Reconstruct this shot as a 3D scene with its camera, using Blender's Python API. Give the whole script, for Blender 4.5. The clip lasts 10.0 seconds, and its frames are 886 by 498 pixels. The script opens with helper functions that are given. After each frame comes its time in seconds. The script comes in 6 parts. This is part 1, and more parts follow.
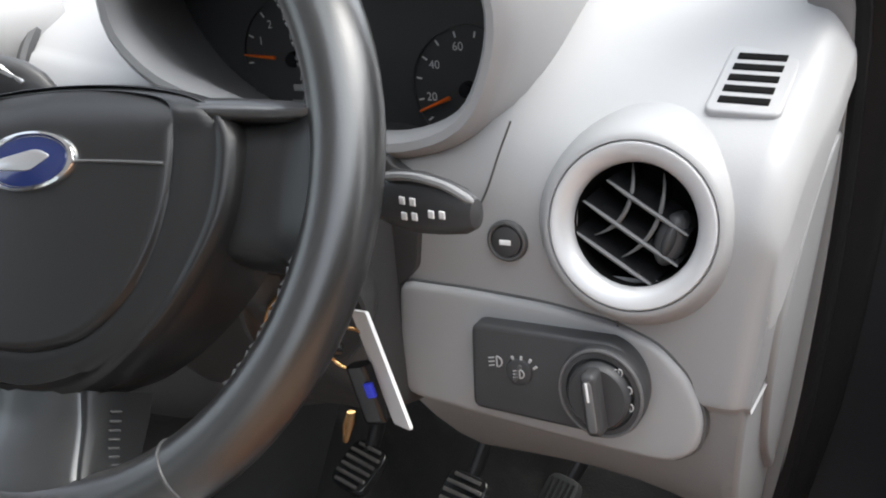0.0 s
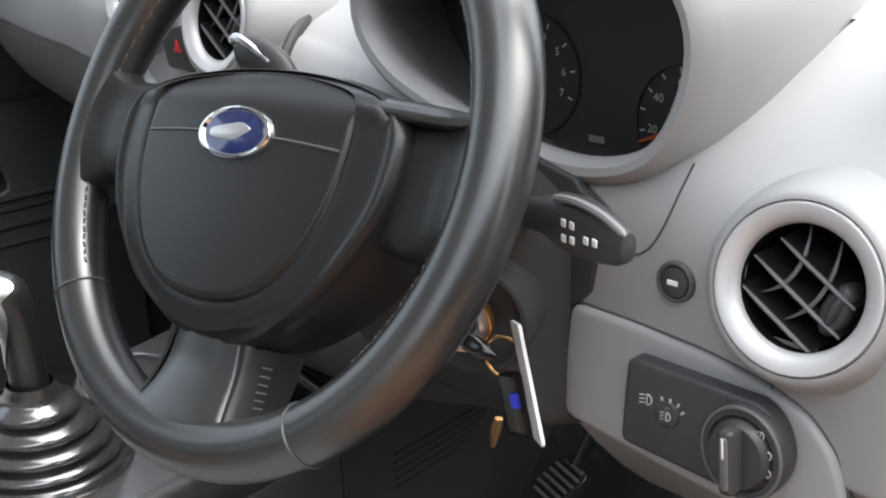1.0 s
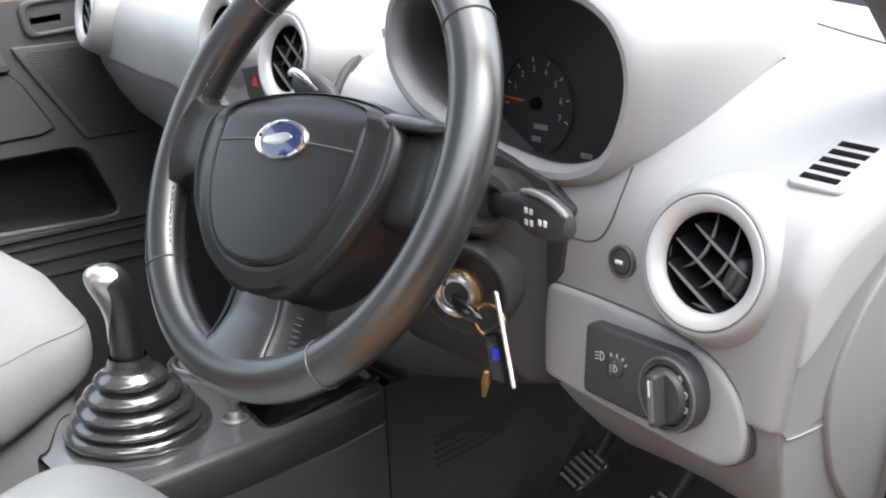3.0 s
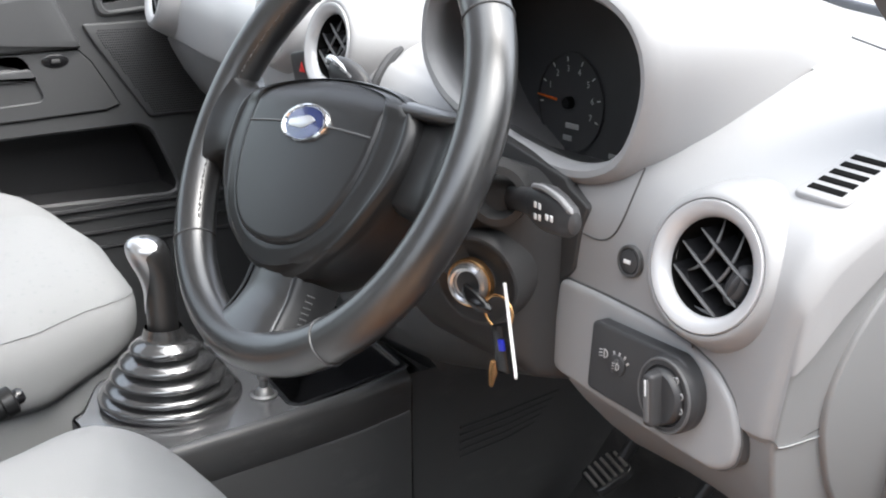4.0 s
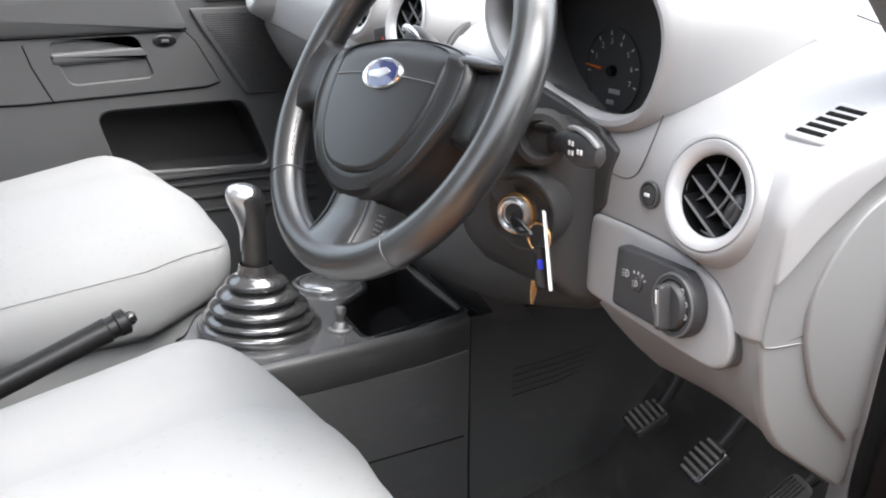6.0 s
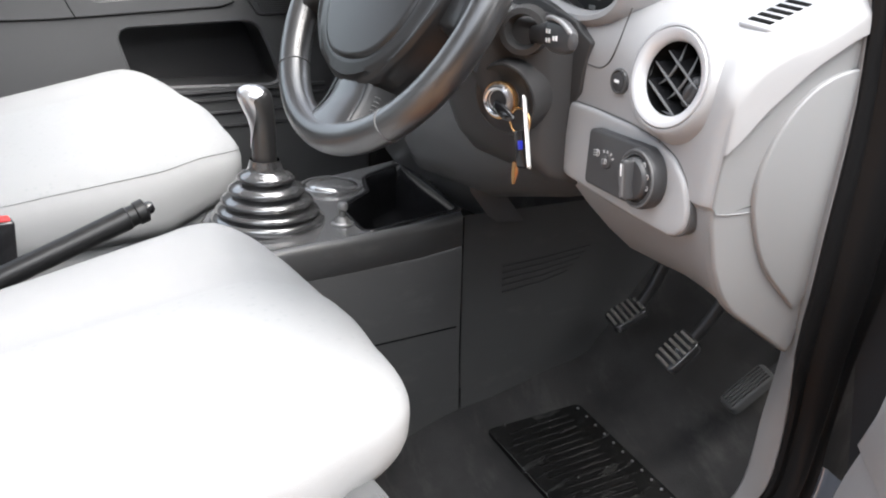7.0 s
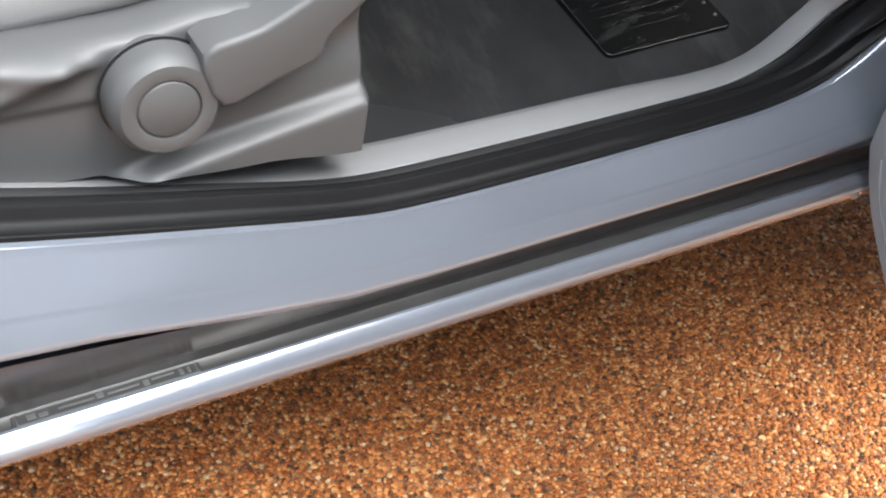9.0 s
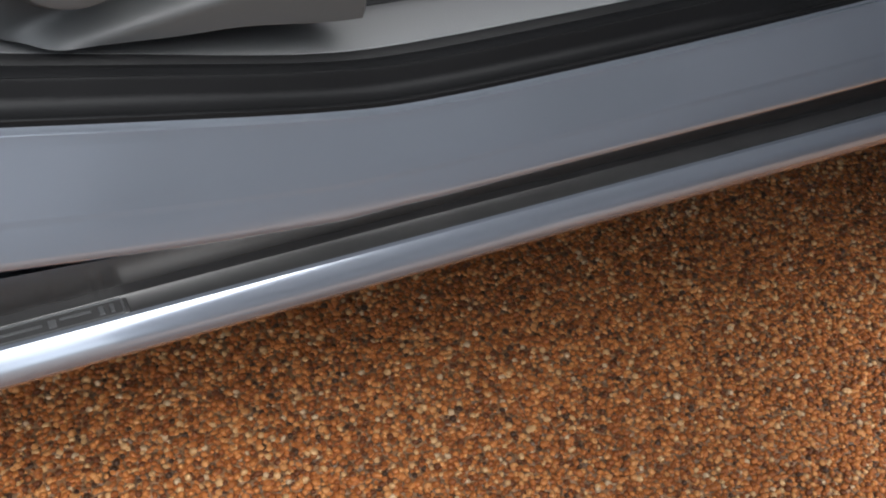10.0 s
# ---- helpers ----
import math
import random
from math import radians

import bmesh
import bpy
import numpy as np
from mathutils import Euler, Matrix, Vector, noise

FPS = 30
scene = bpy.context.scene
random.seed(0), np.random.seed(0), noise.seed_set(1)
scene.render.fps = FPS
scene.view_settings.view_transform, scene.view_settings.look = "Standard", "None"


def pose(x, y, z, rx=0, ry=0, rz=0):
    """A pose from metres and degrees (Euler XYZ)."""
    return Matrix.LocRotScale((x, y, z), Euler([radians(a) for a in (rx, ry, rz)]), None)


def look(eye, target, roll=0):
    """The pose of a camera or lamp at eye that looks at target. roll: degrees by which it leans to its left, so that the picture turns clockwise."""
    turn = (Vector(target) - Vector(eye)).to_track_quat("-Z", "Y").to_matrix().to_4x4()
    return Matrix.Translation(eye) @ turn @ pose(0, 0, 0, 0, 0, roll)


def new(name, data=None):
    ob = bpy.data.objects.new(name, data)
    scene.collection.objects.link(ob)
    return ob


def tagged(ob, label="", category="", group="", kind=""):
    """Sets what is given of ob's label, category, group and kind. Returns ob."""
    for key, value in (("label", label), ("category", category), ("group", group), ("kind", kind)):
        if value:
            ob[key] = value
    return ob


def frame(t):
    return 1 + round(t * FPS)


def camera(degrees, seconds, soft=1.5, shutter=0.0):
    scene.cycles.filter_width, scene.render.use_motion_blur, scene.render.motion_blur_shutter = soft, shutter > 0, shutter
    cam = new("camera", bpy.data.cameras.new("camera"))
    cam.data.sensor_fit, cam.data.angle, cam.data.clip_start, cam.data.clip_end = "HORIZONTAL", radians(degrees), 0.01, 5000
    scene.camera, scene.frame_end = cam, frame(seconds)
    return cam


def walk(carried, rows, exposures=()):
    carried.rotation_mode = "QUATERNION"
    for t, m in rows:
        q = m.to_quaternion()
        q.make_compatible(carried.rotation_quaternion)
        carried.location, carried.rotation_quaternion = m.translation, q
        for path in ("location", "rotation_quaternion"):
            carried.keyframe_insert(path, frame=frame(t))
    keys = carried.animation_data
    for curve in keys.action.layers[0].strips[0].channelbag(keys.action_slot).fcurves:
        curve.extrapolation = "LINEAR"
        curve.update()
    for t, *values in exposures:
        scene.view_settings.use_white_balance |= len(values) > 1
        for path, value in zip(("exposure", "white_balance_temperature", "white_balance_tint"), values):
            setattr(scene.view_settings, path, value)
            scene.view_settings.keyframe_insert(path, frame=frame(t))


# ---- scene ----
cam = camera(42.5, 10.0, 2.0)

PATH = [
    (0, (0.786, -0.382, 1.169), (-0.123, 1.248, 0.45), -5.5),
    (0.5, (0.823, -0.361, 1.174), (-0.301, 1.142, 0.483), -3.6),
    (1, (0.863, -0.347, 1.171), (-0.489, 0.969, 0.505), -1.1),
    (1.5, (0.9, -0.366, 1.173), (-0.512, 0.882, 0.503), -1.9),
    (2, (0.957, -0.409, 1.188), (-0.497, 0.827, 0.589), -2.6),
    (2.5, (1.014, -0.433, 1.187), (-0.453, 0.796, 0.607), -2.5),
    (3.8, (1.087, -0.4, 1.185), (-0.463, 0.721, 0.603), 0.4),
    (4, (1.095, -0.399, 1.184), (-0.471, 0.7, 0.602), 0.8),
    (4.5, (1.116, -0.398, 1.172), (-0.475, 0.661, 0.582), 1.1),
    (5, (1.148, -0.406, 1.169), (-0.489, 0.58, 0.578), 1.8),
    (5.2, (1.164, -0.414, 1.177), (-0.483, 0.558, 0.592), 1.0),
    (6.3, (1.301, -0.496, 1.162), (-0.344, 0.492, 0.597), 1.6),
    (6.5, (1.327, -0.501, 1.159), (-0.318, 0.484, 0.591), 1.4),
    (7, (1.386, -0.526, 1.13), (-0.246, 0.432, 0.484), 2.3),
    (7.5, (1.416, -0.53, 1.067), (-0.145, 0.426, 0.26), 2.8),
    (8, (1.403, -0.512, 1.037), (-0.067, 0.479, 0.113), 4.4),
    (8.3, (1.364, -0.487, 1.006), (-0.058, 0.485, -0.011), 5.2),
    (8.5, (1.315, -0.469, 0.965), (-0.064, 0.497, -0.114), 7.1),
    (9, (1.176, -0.41, 0.882), (-0.102, 0.445, -0.397), 7.4),
    (9.5, (1.073, -0.342, 0.812), (-0.131, 0.423, -0.59), 9.3),
    (10, (1.013, -0.298, 0.765), (-0.117, 0.433, -0.714), 10.3),
]
EXPOSURES = [(0.0, 2.0, 6450, 8), (0.5, 1.9, 6450, 8), (1.0, 1.92, 6450, 8), (1.5, 2.1, 6450, 8), (2.5, 2.3, 6400, 9), (4.5, 2.3, 6400, 9), (6.5, 2.6, 6450, 10), (7.0, 2.65, 6450, 10), (7.5, 2.2, 6350, 10), (8.0, 2.42, 6350, 10), (8.5, 2.6, 6350, 10), (9.0, 2.48, 6250, 8), (9.5, 1.8, 6200, 8), (10.0, 1.35, 6150, 8)]
walk(cam, [(t, look(eye, target, roll)) for t, eye, target, roll in PATH], EXPOSURES)

# ---- light ----
world = bpy.data.worlds.new("overcast_sky")
scene.world = world
world.use_nodes = True
wn, wl = world.node_tree.nodes, world.node_tree.links
sky = wn.new("ShaderNodeTexSky")
sky.sky_type, sky.sun_disc = "NISHITA", False
sky.sun_elevation, sky.sun_rotation = radians(63), radians(67)
sky.air_density, sky.dust_density, sky.ozone_density = 1.0, 4.0, 1.0
pale = wn.new("ShaderNodeHueSaturation")
pale.inputs["Saturation"].default_value = 0.38
wl.new(sky.outputs["Color"], pale.inputs["Color"])
wl.new(pale.outputs["Color"], wn["Background"].inputs["Color"])
wn["Background"].inputs["Strength"].default_value = 0.15
sun_data = bpy.data.lights.new("sun", "SUN")
sun_data.energy, sun_data.angle, sun_data.color = 0.95, radians(115), (0.98, 1.0, 0.965)
sun = new("sun", sun_data)
sun.matrix_world = look((2.6, 1.0, 6.0), (0.2, 0.0, 0.8))


# ---- materials ----
def material(name, color, rough=0.5, metal=0.0, grain=0.0, grain_scale=400.0, mottle=0.06, mottle_scale=9.0,
             coat=0.0, spec=0.5, rough_var=0.06, coat_rough=0.05, ior=1.5):
    m = bpy.data.materials.new(name)
    m.use_nodes = True
    n, l = m.node_tree.nodes, m.node_tree.links
    b = n["Principled BSDF"]
    b.inputs["Metallic"].default_value = metal
    b.inputs["Coat Weight"].default_value = coat
    b.inputs["Coat Roughness"].default_value = coat_rough
    b.inputs["Specular IOR Level"].default_value = spec
    b.inputs["IOR"].default_value = ior
    co = n.new("ShaderNodeTexCoord")
    big = n.new("ShaderNodeTexNoise")
    big.inputs["Scale"].default_value, big.inputs["Detail"].default_value = mottle_scale, 5.0
    l.new(co.outputs["Object"], big.inputs["Vector"])
    mix = n.new("ShaderNodeMix")
    mix.data_type = "RGBA"
    mix.inputs[6].default_value = (*[c * (1 - mottle) for c in color], 1)
    mix.inputs[7].default_value = (*[min(1, c * (1 + mottle)) for c in color], 1)
    l.new(big.outputs["Fac"], mix.inputs[0])
    l.new(mix.outputs[2], b.inputs["Base Color"])
    rr = n.new("ShaderNodeMapRange")
    rr.inputs["To Min"].default_value, rr.inputs["To Max"].default_value = max(0.02, rough - rough_var), min(1, rough + rough_var)
    l.new(big.outputs["Fac"], rr.inputs["Value"])
    l.new(rr.outputs["Result"], b.inputs["Roughness"])
    if grain > 0:
        fine = n.new("ShaderNodeTexNoise")
        fine.inputs["Scale"].default_value, fine.inputs["Detail"].default_value = grain_scale, 3.0
        l.new(co.outputs["Object"], fine.inputs["Vector"])
        bump = n.new("ShaderNodeBump")
        bump.inputs["Strength"].default_value, bump.inputs["Distance"].default_value = grain, 0.0012
        l.new(fine.outputs["Fac"], bump.inputs["Height"])
        l.new(bump.outputs["Normal"], b.inputs["Normal"])
    return m


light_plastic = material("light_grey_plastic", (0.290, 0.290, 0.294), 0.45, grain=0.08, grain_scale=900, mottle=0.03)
# light_plastic again, darkened: the shade of the lower faces is in the colour.
shaded_plastic = material("shaded_grey_plastic", (0.222, 0.225, 0.229), 0.45, grain=0.08, grain_scale=900, mottle=0.03)
mid_plastic = material("mid_grey_plastic", (0.190, 0.190, 0.193), 0.5, grain=0.25, grain_scale=900, mottle=0.04)
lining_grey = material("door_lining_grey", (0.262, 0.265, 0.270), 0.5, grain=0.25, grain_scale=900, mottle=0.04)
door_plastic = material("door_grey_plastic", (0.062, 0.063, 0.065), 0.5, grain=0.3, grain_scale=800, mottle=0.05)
seat_plastic = material("seat_grey_plastic", (0.069, 0.070, 0.071), 0.46, grain=0.04, grain_scale=900, mottle=0.04)
vane_grey = material("vane_grey_plastic", (0.11, 0.11, 0.112), 0.35, mottle=0.05)
shroud_plastic = material("black_shroud_plastic", (0.045, 0.045, 0.046), 0.42, grain=0.08, grain_scale=900, mottle=0.1, spec=0.25)
dark_plastic = material("dark_grey_plastic", (0.043, 0.043, 0.045), 0.42, grain=0.08, grain_scale=900, mottle=0.1, spec=0.35)
charcoal = material("charcoal_plastic", (0.063, 0.063, 0.064), 0.36, grain=0.08, grain_scale=900, mottle=0.1)
black_gloss = material("gloss_black", (0.012, 0.012, 0.013), 0.15, mottle=0.1)
# Lifted from black: the haze reflected in the dial glass is in the colour.
hazed_instrument_black = material("hazed_instrument_black", (0.065, 0.065, 0.067), 0.3, mottle=0.15, mottle_scale=20)
leather = material("black_leather", (0.013, 0.013, 0.0133), 0.31, grain=0.05, grain_scale=700, mottle=0.08, mottle_scale=25, spec=0.9, ior=1.62, rough_var=0.03)
pad_leather = material("black_pad_plastic", (0.011, 0.011, 0.0113), 0.36, grain=0.05, grain_scale=900, mottle=0.1, spec=0.42)
rubber = material("black_rubber", (0.036, 0.036, 0.037), 0.22, grain=0.03, grain_scale=300, mottle=0.15, mottle_scale=30, spec=0.9, coat=0.6, ior=1.8)
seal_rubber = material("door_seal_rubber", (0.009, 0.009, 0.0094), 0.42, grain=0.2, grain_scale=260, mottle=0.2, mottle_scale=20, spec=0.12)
# Darkened stand-in for the sill paint: the darkness it mirrors is in the colour.
shaded_pillar_paint = material("dull_shaded_pillar_paint", (0.030, 0.031, 0.034), 0.55, grain=0.05, grain_scale=300, mottle=0.15, spec=0.2)
carpet = material("charcoal_carpet", (0.038, 0.0375, 0.038), 0.95, grain=1.0, grain_scale=700, mottle=0.75, mottle_scale=11, spec=0.1)
silver = material("satin_silver", (0.62, 0.62, 0.63), 0.28, metal=0.85, mottle=0.03)
ring_silver = material("silver_painted_plastic", (0.50, 0.50, 0.51), 0.36, metal=0.25, mottle=0.02)
chrome = material("chrome", (0.8, 0.8, 0.8), 0.08, metal=1.0, mottle=0.02)
brass = material("copper_brass", (0.62, 0.36, 0.16), 0.25, metal=0.9, mottle=0.05)
white_paint = material("white_print", (0.75, 0.75, 0.75), 0.5, mottle=0.02)
grey_print = material("grey_print", (0.38, 0.38, 0.38), 0.5, mottle=0.02)
orange = material("orange_needle", (0.85, 0.16, 0.02), 0.4, mottle=0.02)
red_plastic = material("red_plastic", (0.6, 0.03, 0.03), 0.35, mottle=0.03)
blue_plastic = material("blue_plastic", (0.03, 0.05, 0.75), 0.35, mottle=0.03)
blue_enamel = material("blue_enamel", (0.008, 0.018, 0.09), 0.12, mottle=0.05, coat=0.8)
paint = material("slate_blue_metallic_paint", (0.265, 0.292, 0.342), 0.17, metal=0.6, mottle=0.05, coat=1.0, rough_var=0.03)
pedal_metal = material("worn_pedal_rubber", (0.24, 0.225, 0.21), 0.5, grain=0.4, grain_scale=200, mottle=0.3, mottle_scale=60)
steel = material("dull_steel", (0.22, 0.22, 0.22), 0.45, metal=0.7, mottle=0.2, mottle_scale=40)
channel_gloss = material("glossy_black_channel", (0.036, 0.035, 0.035), 0.24, mottle=0.2, mottle_scale=30, spec=0.7)
void_black = material("matt_black", (0.006, 0.006, 0.006), 0.9, mottle=0.05, spec=0.05)
fabric = material("pale_grey_seat_cloth", (0.252, 0.254, 0.257), 0.9, grain=0.5, grain_scale=1100, mottle=0.03, spec=0.15)
headliner = material("pale_headliner", (0.38, 0.38, 0.38), 0.9, grain=0.3, grain_scale=700, spec=0.1)


def patterned_cloth():
    m = material("pale_patterned_seat_cloth", (0.262, 0.265, 0.268), 0.9, grain=0.5, grain_scale=1100, mottle=0.03, spec=0.15)
    n, l = m.node_tree.nodes, m.node_tree.links
    b = n["Principled BSDF"]
    old = b.inputs["Base Color"].links[0].from_socket
    co = n.new("ShaderNodeTexCoord")
    vor = n.new("ShaderNodeTexVoronoi")
    vor.inputs["Scale"].default_value = 75
    l.new(co.outputs["Object"], vor.inputs["Vector"])
    ramp = n.new("ShaderNodeValToRGB")
    ramp.color_ramp.elements[0].position, ramp.color_ramp.elements[0].color = 0.06, (0.92, 0.93, 0.935, 1)
    ramp.color_ramp.elements[1].position, ramp.color_ramp.elements[1].color = 0.28, (1, 1, 1, 1)
    l.new(vor.outputs["Distance"], ramp.inputs["Fac"])
    mul = n.new("ShaderNodeMix")
    mul.data_type, mul.blend_type = "RGBA", "MULTIPLY"
    mul.inputs[0].default_value = 1.0
    l.new(old, mul.inputs[6])
    l.new(ramp.outputs["Color"], mul.inputs[7])
    l.new(mul.outputs[2], b.inputs["Base Color"])
    return m


panel_cloth = patterned_cloth()
heel_rubber = material("worn_shiny_rubber", (0.009, 0.009, 0.009), 0.22, mottle=0.3, mottle_scale=45, rough_var=0.15)


def dusty(m, scale, stretch, low, high, dust, amount):
    """Adds scuffs or dust in patches drawn out along one direction."""
    n, l = m.node_tree.nodes, m.node_tree.links
    b = n["Principled BSDF"]
    old = b.inputs["Base Color"].links[0].from_socket
    co, mp, nz = n.new("ShaderNodeTexCoord"), n.new("ShaderNodeMapping"), n.new("ShaderNodeTexNoise")
    mp.inputs["Scale"].default_value = stretch
    mp.inputs["Rotation"].default_value = (0, 0, 0.35)
    nz.inputs["Scale"].default_value, nz.inputs["Detail"].default_value, nz.inputs["Roughness"].default_value = scale, 8.0, 0.68
    l.new(co.outputs["Object"], mp.inputs["Vector"])
    l.new(mp.outputs["Vector"], nz.inputs["Vector"])
    mr = n.new("ShaderNodeMapRange")
    mr.inputs["From Min"].default_value, mr.inputs["From Max"].default_value, mr.inputs["To Max"].default_value = low, high, amount
    l.new(nz.outputs["Fac"], mr.inputs["Value"])
    mx = n.new("ShaderNodeMix")
    mx.data_type = "RGBA"
    mx.inputs[7].default_value = (*dust, 1)
    l.new(mr.outputs["Result"], mx.inputs[0])
    l.new(old, mx.inputs[6])
    l.new(mx.outputs[2], b.inputs["Base Color"])


dusty(heel_rubber, 9.0, (5.0, 1.0, 1.0), 0.56, 0.74, (0.13, 0.13, 0.127), 0.40)
dusty(carpet, 6.0, (1.0, 3.0, 1.0), 0.52, 0.74, (0.13, 0.125, 0.12), 0.4)
dusty(charcoal, 12.0, (1.0, 1.0, 2.5), 0.56, 0.75, (0.12, 0.12, 0.12), 0.35)
wall_paint = material("grey_render", (0.36, 0.37, 0.38), 0.85, grain=0.4, grain_scale=60, mottle=0.1, mottle_scale=2)
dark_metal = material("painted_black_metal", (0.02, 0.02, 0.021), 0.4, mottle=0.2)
console_top = material("satin_charcoal_plastic", (0.085, 0.085, 0.087), 0.20, grain=0.03, grain_scale=900, mottle=0.08, spec=1.0, coat=0.8, coat_rough=0.12, ior=1.9)

lid_gloss = material("glossy_dark_lid", (0.10, 0.10, 0.102), 0.14, mottle=0.08, spec=1.0, coat=1.0, ior=2.0)


def stone_material():
    m = bpy.data.materials.new("brown_resin_stones")
    m.use_nodes = True
    n, l = m.node_tree.nodes, m.node_tree.links
    b = n["Principled BSDF"]
    geo = n.new("ShaderNodeNewGeometry")
    ramp = n.new("ShaderNodeValToRGB")
    ramp.color_ramp.interpolation = "CONSTANT"
    stops = [(0.0, (0.419, 0.138, 0.034)), (0.2, (0.270, 0.080, 0.019)), (0.38, (0.521, 0.193, 0.052)), (0.52, (0.134, 0.041, 0.012)), (0.63, (0.572, 0.254, 0.083)), (0.75, (0.335, 0.110, 0.027)), (0.88, (0.594, 0.348, 0.154)), (0.945, (0.559, 0.387, 0.230)), (0.965, (0.059, 0.027, 0.013))]
    e = ramp.color_ramp.elements
    while len(e) < len(stops):
        e.new(0.5)
    for el, (p, c) in zip(e, stops):
        el.position, el.color = p, (*c, 1)
    l.new(geo.outputs["Random Per Island"], ramp.inputs["Fac"])
    l.new(ramp.outputs["Color"], b.inputs["Base Color"])
    b.inputs["Roughness"].default_value = 0.45
    b.inputs["Specular IOR Level"].default_value = 0.25
    b.inputs["Coat Weight"].default_value = 0.14
    b.inputs["Coat Roughness"].default_value = 0.15
    return m


stones_mat = stone_material()


def resin_ground():
    m = bpy.data.materials.new("brown_resin_bound_gravel")
    m.use_nodes = True
    n, l = m.node_tree.nodes, m.node_tree.links
    b = n["Principled BSDF"]
    co = n.new("ShaderNodeTexCoord")
    vor = n.new("ShaderNodeTexVoronoi")
    vor.inputs["Scale"].default_value = 210
    l.new(co.outputs["Object"], vor.inputs["Vector"])
    sep = n.new("ShaderNodeSeparateColor")
    l.new(vor.outputs["Color"], sep.inputs["Color"])
    ramp = n.new("ShaderNodeValToRGB")
    e = ramp.color_ramp.elements
    e[0].color, e[1].color = (0.11, 0.060, 0.030, 1), (0.36, 0.19, 0.09, 1)
    l.new(sep.outputs["Red"], ramp.inputs["Fac"])
    l.new(ramp.outputs["Color"], b.inputs["Base Color"])
    b.inputs["Roughness"].default_value = 0.45
    bump = n.new("ShaderNodeBump")
    bump.inputs["Distance"].default_value, bump.inputs["Strength"].default_value = 0.003, 0.8
    bump.invert = True
    l.new(vor.outputs["Distance"], bump.inputs["Height"])
    l.new(bump.outputs["Normal"], b.inputs["Normal"])
    return m


ground_mat = resin_ground()


def clear_glass():
    m = bpy.data.materials.new("window_glass")
    m.use_nodes = True
    n, l = m.node_tree.nodes, m.node_tree.links
    mix, see, shine = n.new("ShaderNodeMixShader"), n.new("ShaderNodeBsdfTransparent"), n.new("ShaderNodeBsdfGlossy")
    shine.inputs["Roughness"].default_value = 0.02
    mix.inputs[0].default_value = 0.06
    l.new(see.outputs[0], mix.inputs[1])
    l.new(shine.outputs[0], mix.inputs[2])
    l.new(mix.outputs[0], n["Material Output"].inputs["Surface"])
    return m


glass = clear_glass()
tinted_glass = clear_glass()
tinted_glass.name = "tinted_window_glass"
tinted_glass.node_tree.nodes["Transparent BSDF"].inputs["Color"].default_value = (0.84, 0.88, 0.87, 1)
dimming_glass = clear_glass()
dimming_glass.name = "dark_dimming_glass"
dimming_glass.node_tree.nodes["Transparent BSDF"].inputs["Color"].default_value = (0.48, 0.50, 0.49, 1)


# ---- building blocks ----
def finish(bm, sharp=42.0):
    """Smooth faces, with sharp edges past an angle."""
    bm.normal_update()
    for f in bm.faces:
        f.smooth = True
    for e in bm.edges:
        if len(e.link_faces) == 2 and e.calc_face_angle(0.0) > radians(sharp):
            e.smooth = False
    return bm


def link_mesh(name, bm, mat, sharp=42.0, flat=False):
    if not flat:
        finish(bm, sharp)
    me = bpy.data.meshes.new(name)
    bm.to_mesh(me)
    bm.free()
    me.materials.append(mat)
    return new(name, me)


def part(name, bm, mat, parent, label="", sharp=42.0):
    ob = link_mesh(name, bm, mat, sharp)
    ob.parent = parent
    if parent.type == "EMPTY":
        ob.matrix_parent_inverse = Matrix.Translation(parent.location).inverted()
    if label:
        ob["label"] = label
    return ob


def base(name, place, label, category, kind="", group=""):
    """The empty at the foot of a thing; parts are given in world places and keep them."""
    ob = new(name)
    ob.empty_display_size = 0.02
    ob.location = place
    return tagged(ob, label, category, group, kind)


def curve_points(pts, n=6, closed=False):
    """A smooth line through the points."""
    p = [Vector(q) for q in pts]
    out, k = [], len(p)
    for i in range(k if closed else k - 1):
        a, b, c, d = ((p[(i - 1) % k], p[i], p[(i + 1) % k], p[(i + 2) % k]) if closed else
                      (p[max(i - 1, 0)], p[i], p[i + 1], p[min(i + 2, k - 1)]))
        for j in range(n):
            t = j / n
            out.append(0.5 * ((2 * b) + (c - a) * t + (2 * a - 5 * b + 4 * c - d) * t * t + (3 * b - a - 3 * c + d) * t ** 3))
    if not closed:
        out.append(p[-1])
    return out


def rounded(poly, r, n=4):
    """A polygon in the plane with its corners rounded."""
    out, k = [], len(poly)
    for i in range(k):
        a, b, c = (Vector(poly[(i + j) % k]) for j in (-1, 0, 1))
        rr = min(r, 0.45 * (a - b).length, 0.45 * (c - b).length)
        s, e = b + (a - b).normalized() * rr, b + (c - b).normalized() * rr
        for j in range(n + 1):
            t = j / n
            out.append((1 - t) ** 2 * s + 2 * t * (1 - t) * b + t * t * e)
    return out


def inset(poly, d):
    """The polygon (counter-clockwise) drawn in by d."""
    k, out = len(poly), []
    for i in range(k):
        a, b, c = (Vector(poly[(i + j) % k][:2]) for j in (-1, 0, 1))
        e1, e2 = (b - a), (c - b)
        n1, n2 = Vector((-e1.y, e1.x)), Vector((-e2.y, e2.x))
        n = (n1.normalized() if n1.length > 1e-9 else Vector((0, 0))) + (n2.normalized() if n2.length > 1e-9 else Vector((0, 0)))
        out.append(b + n.normalized() * d if n.length > 1e-9 else b)
    return out


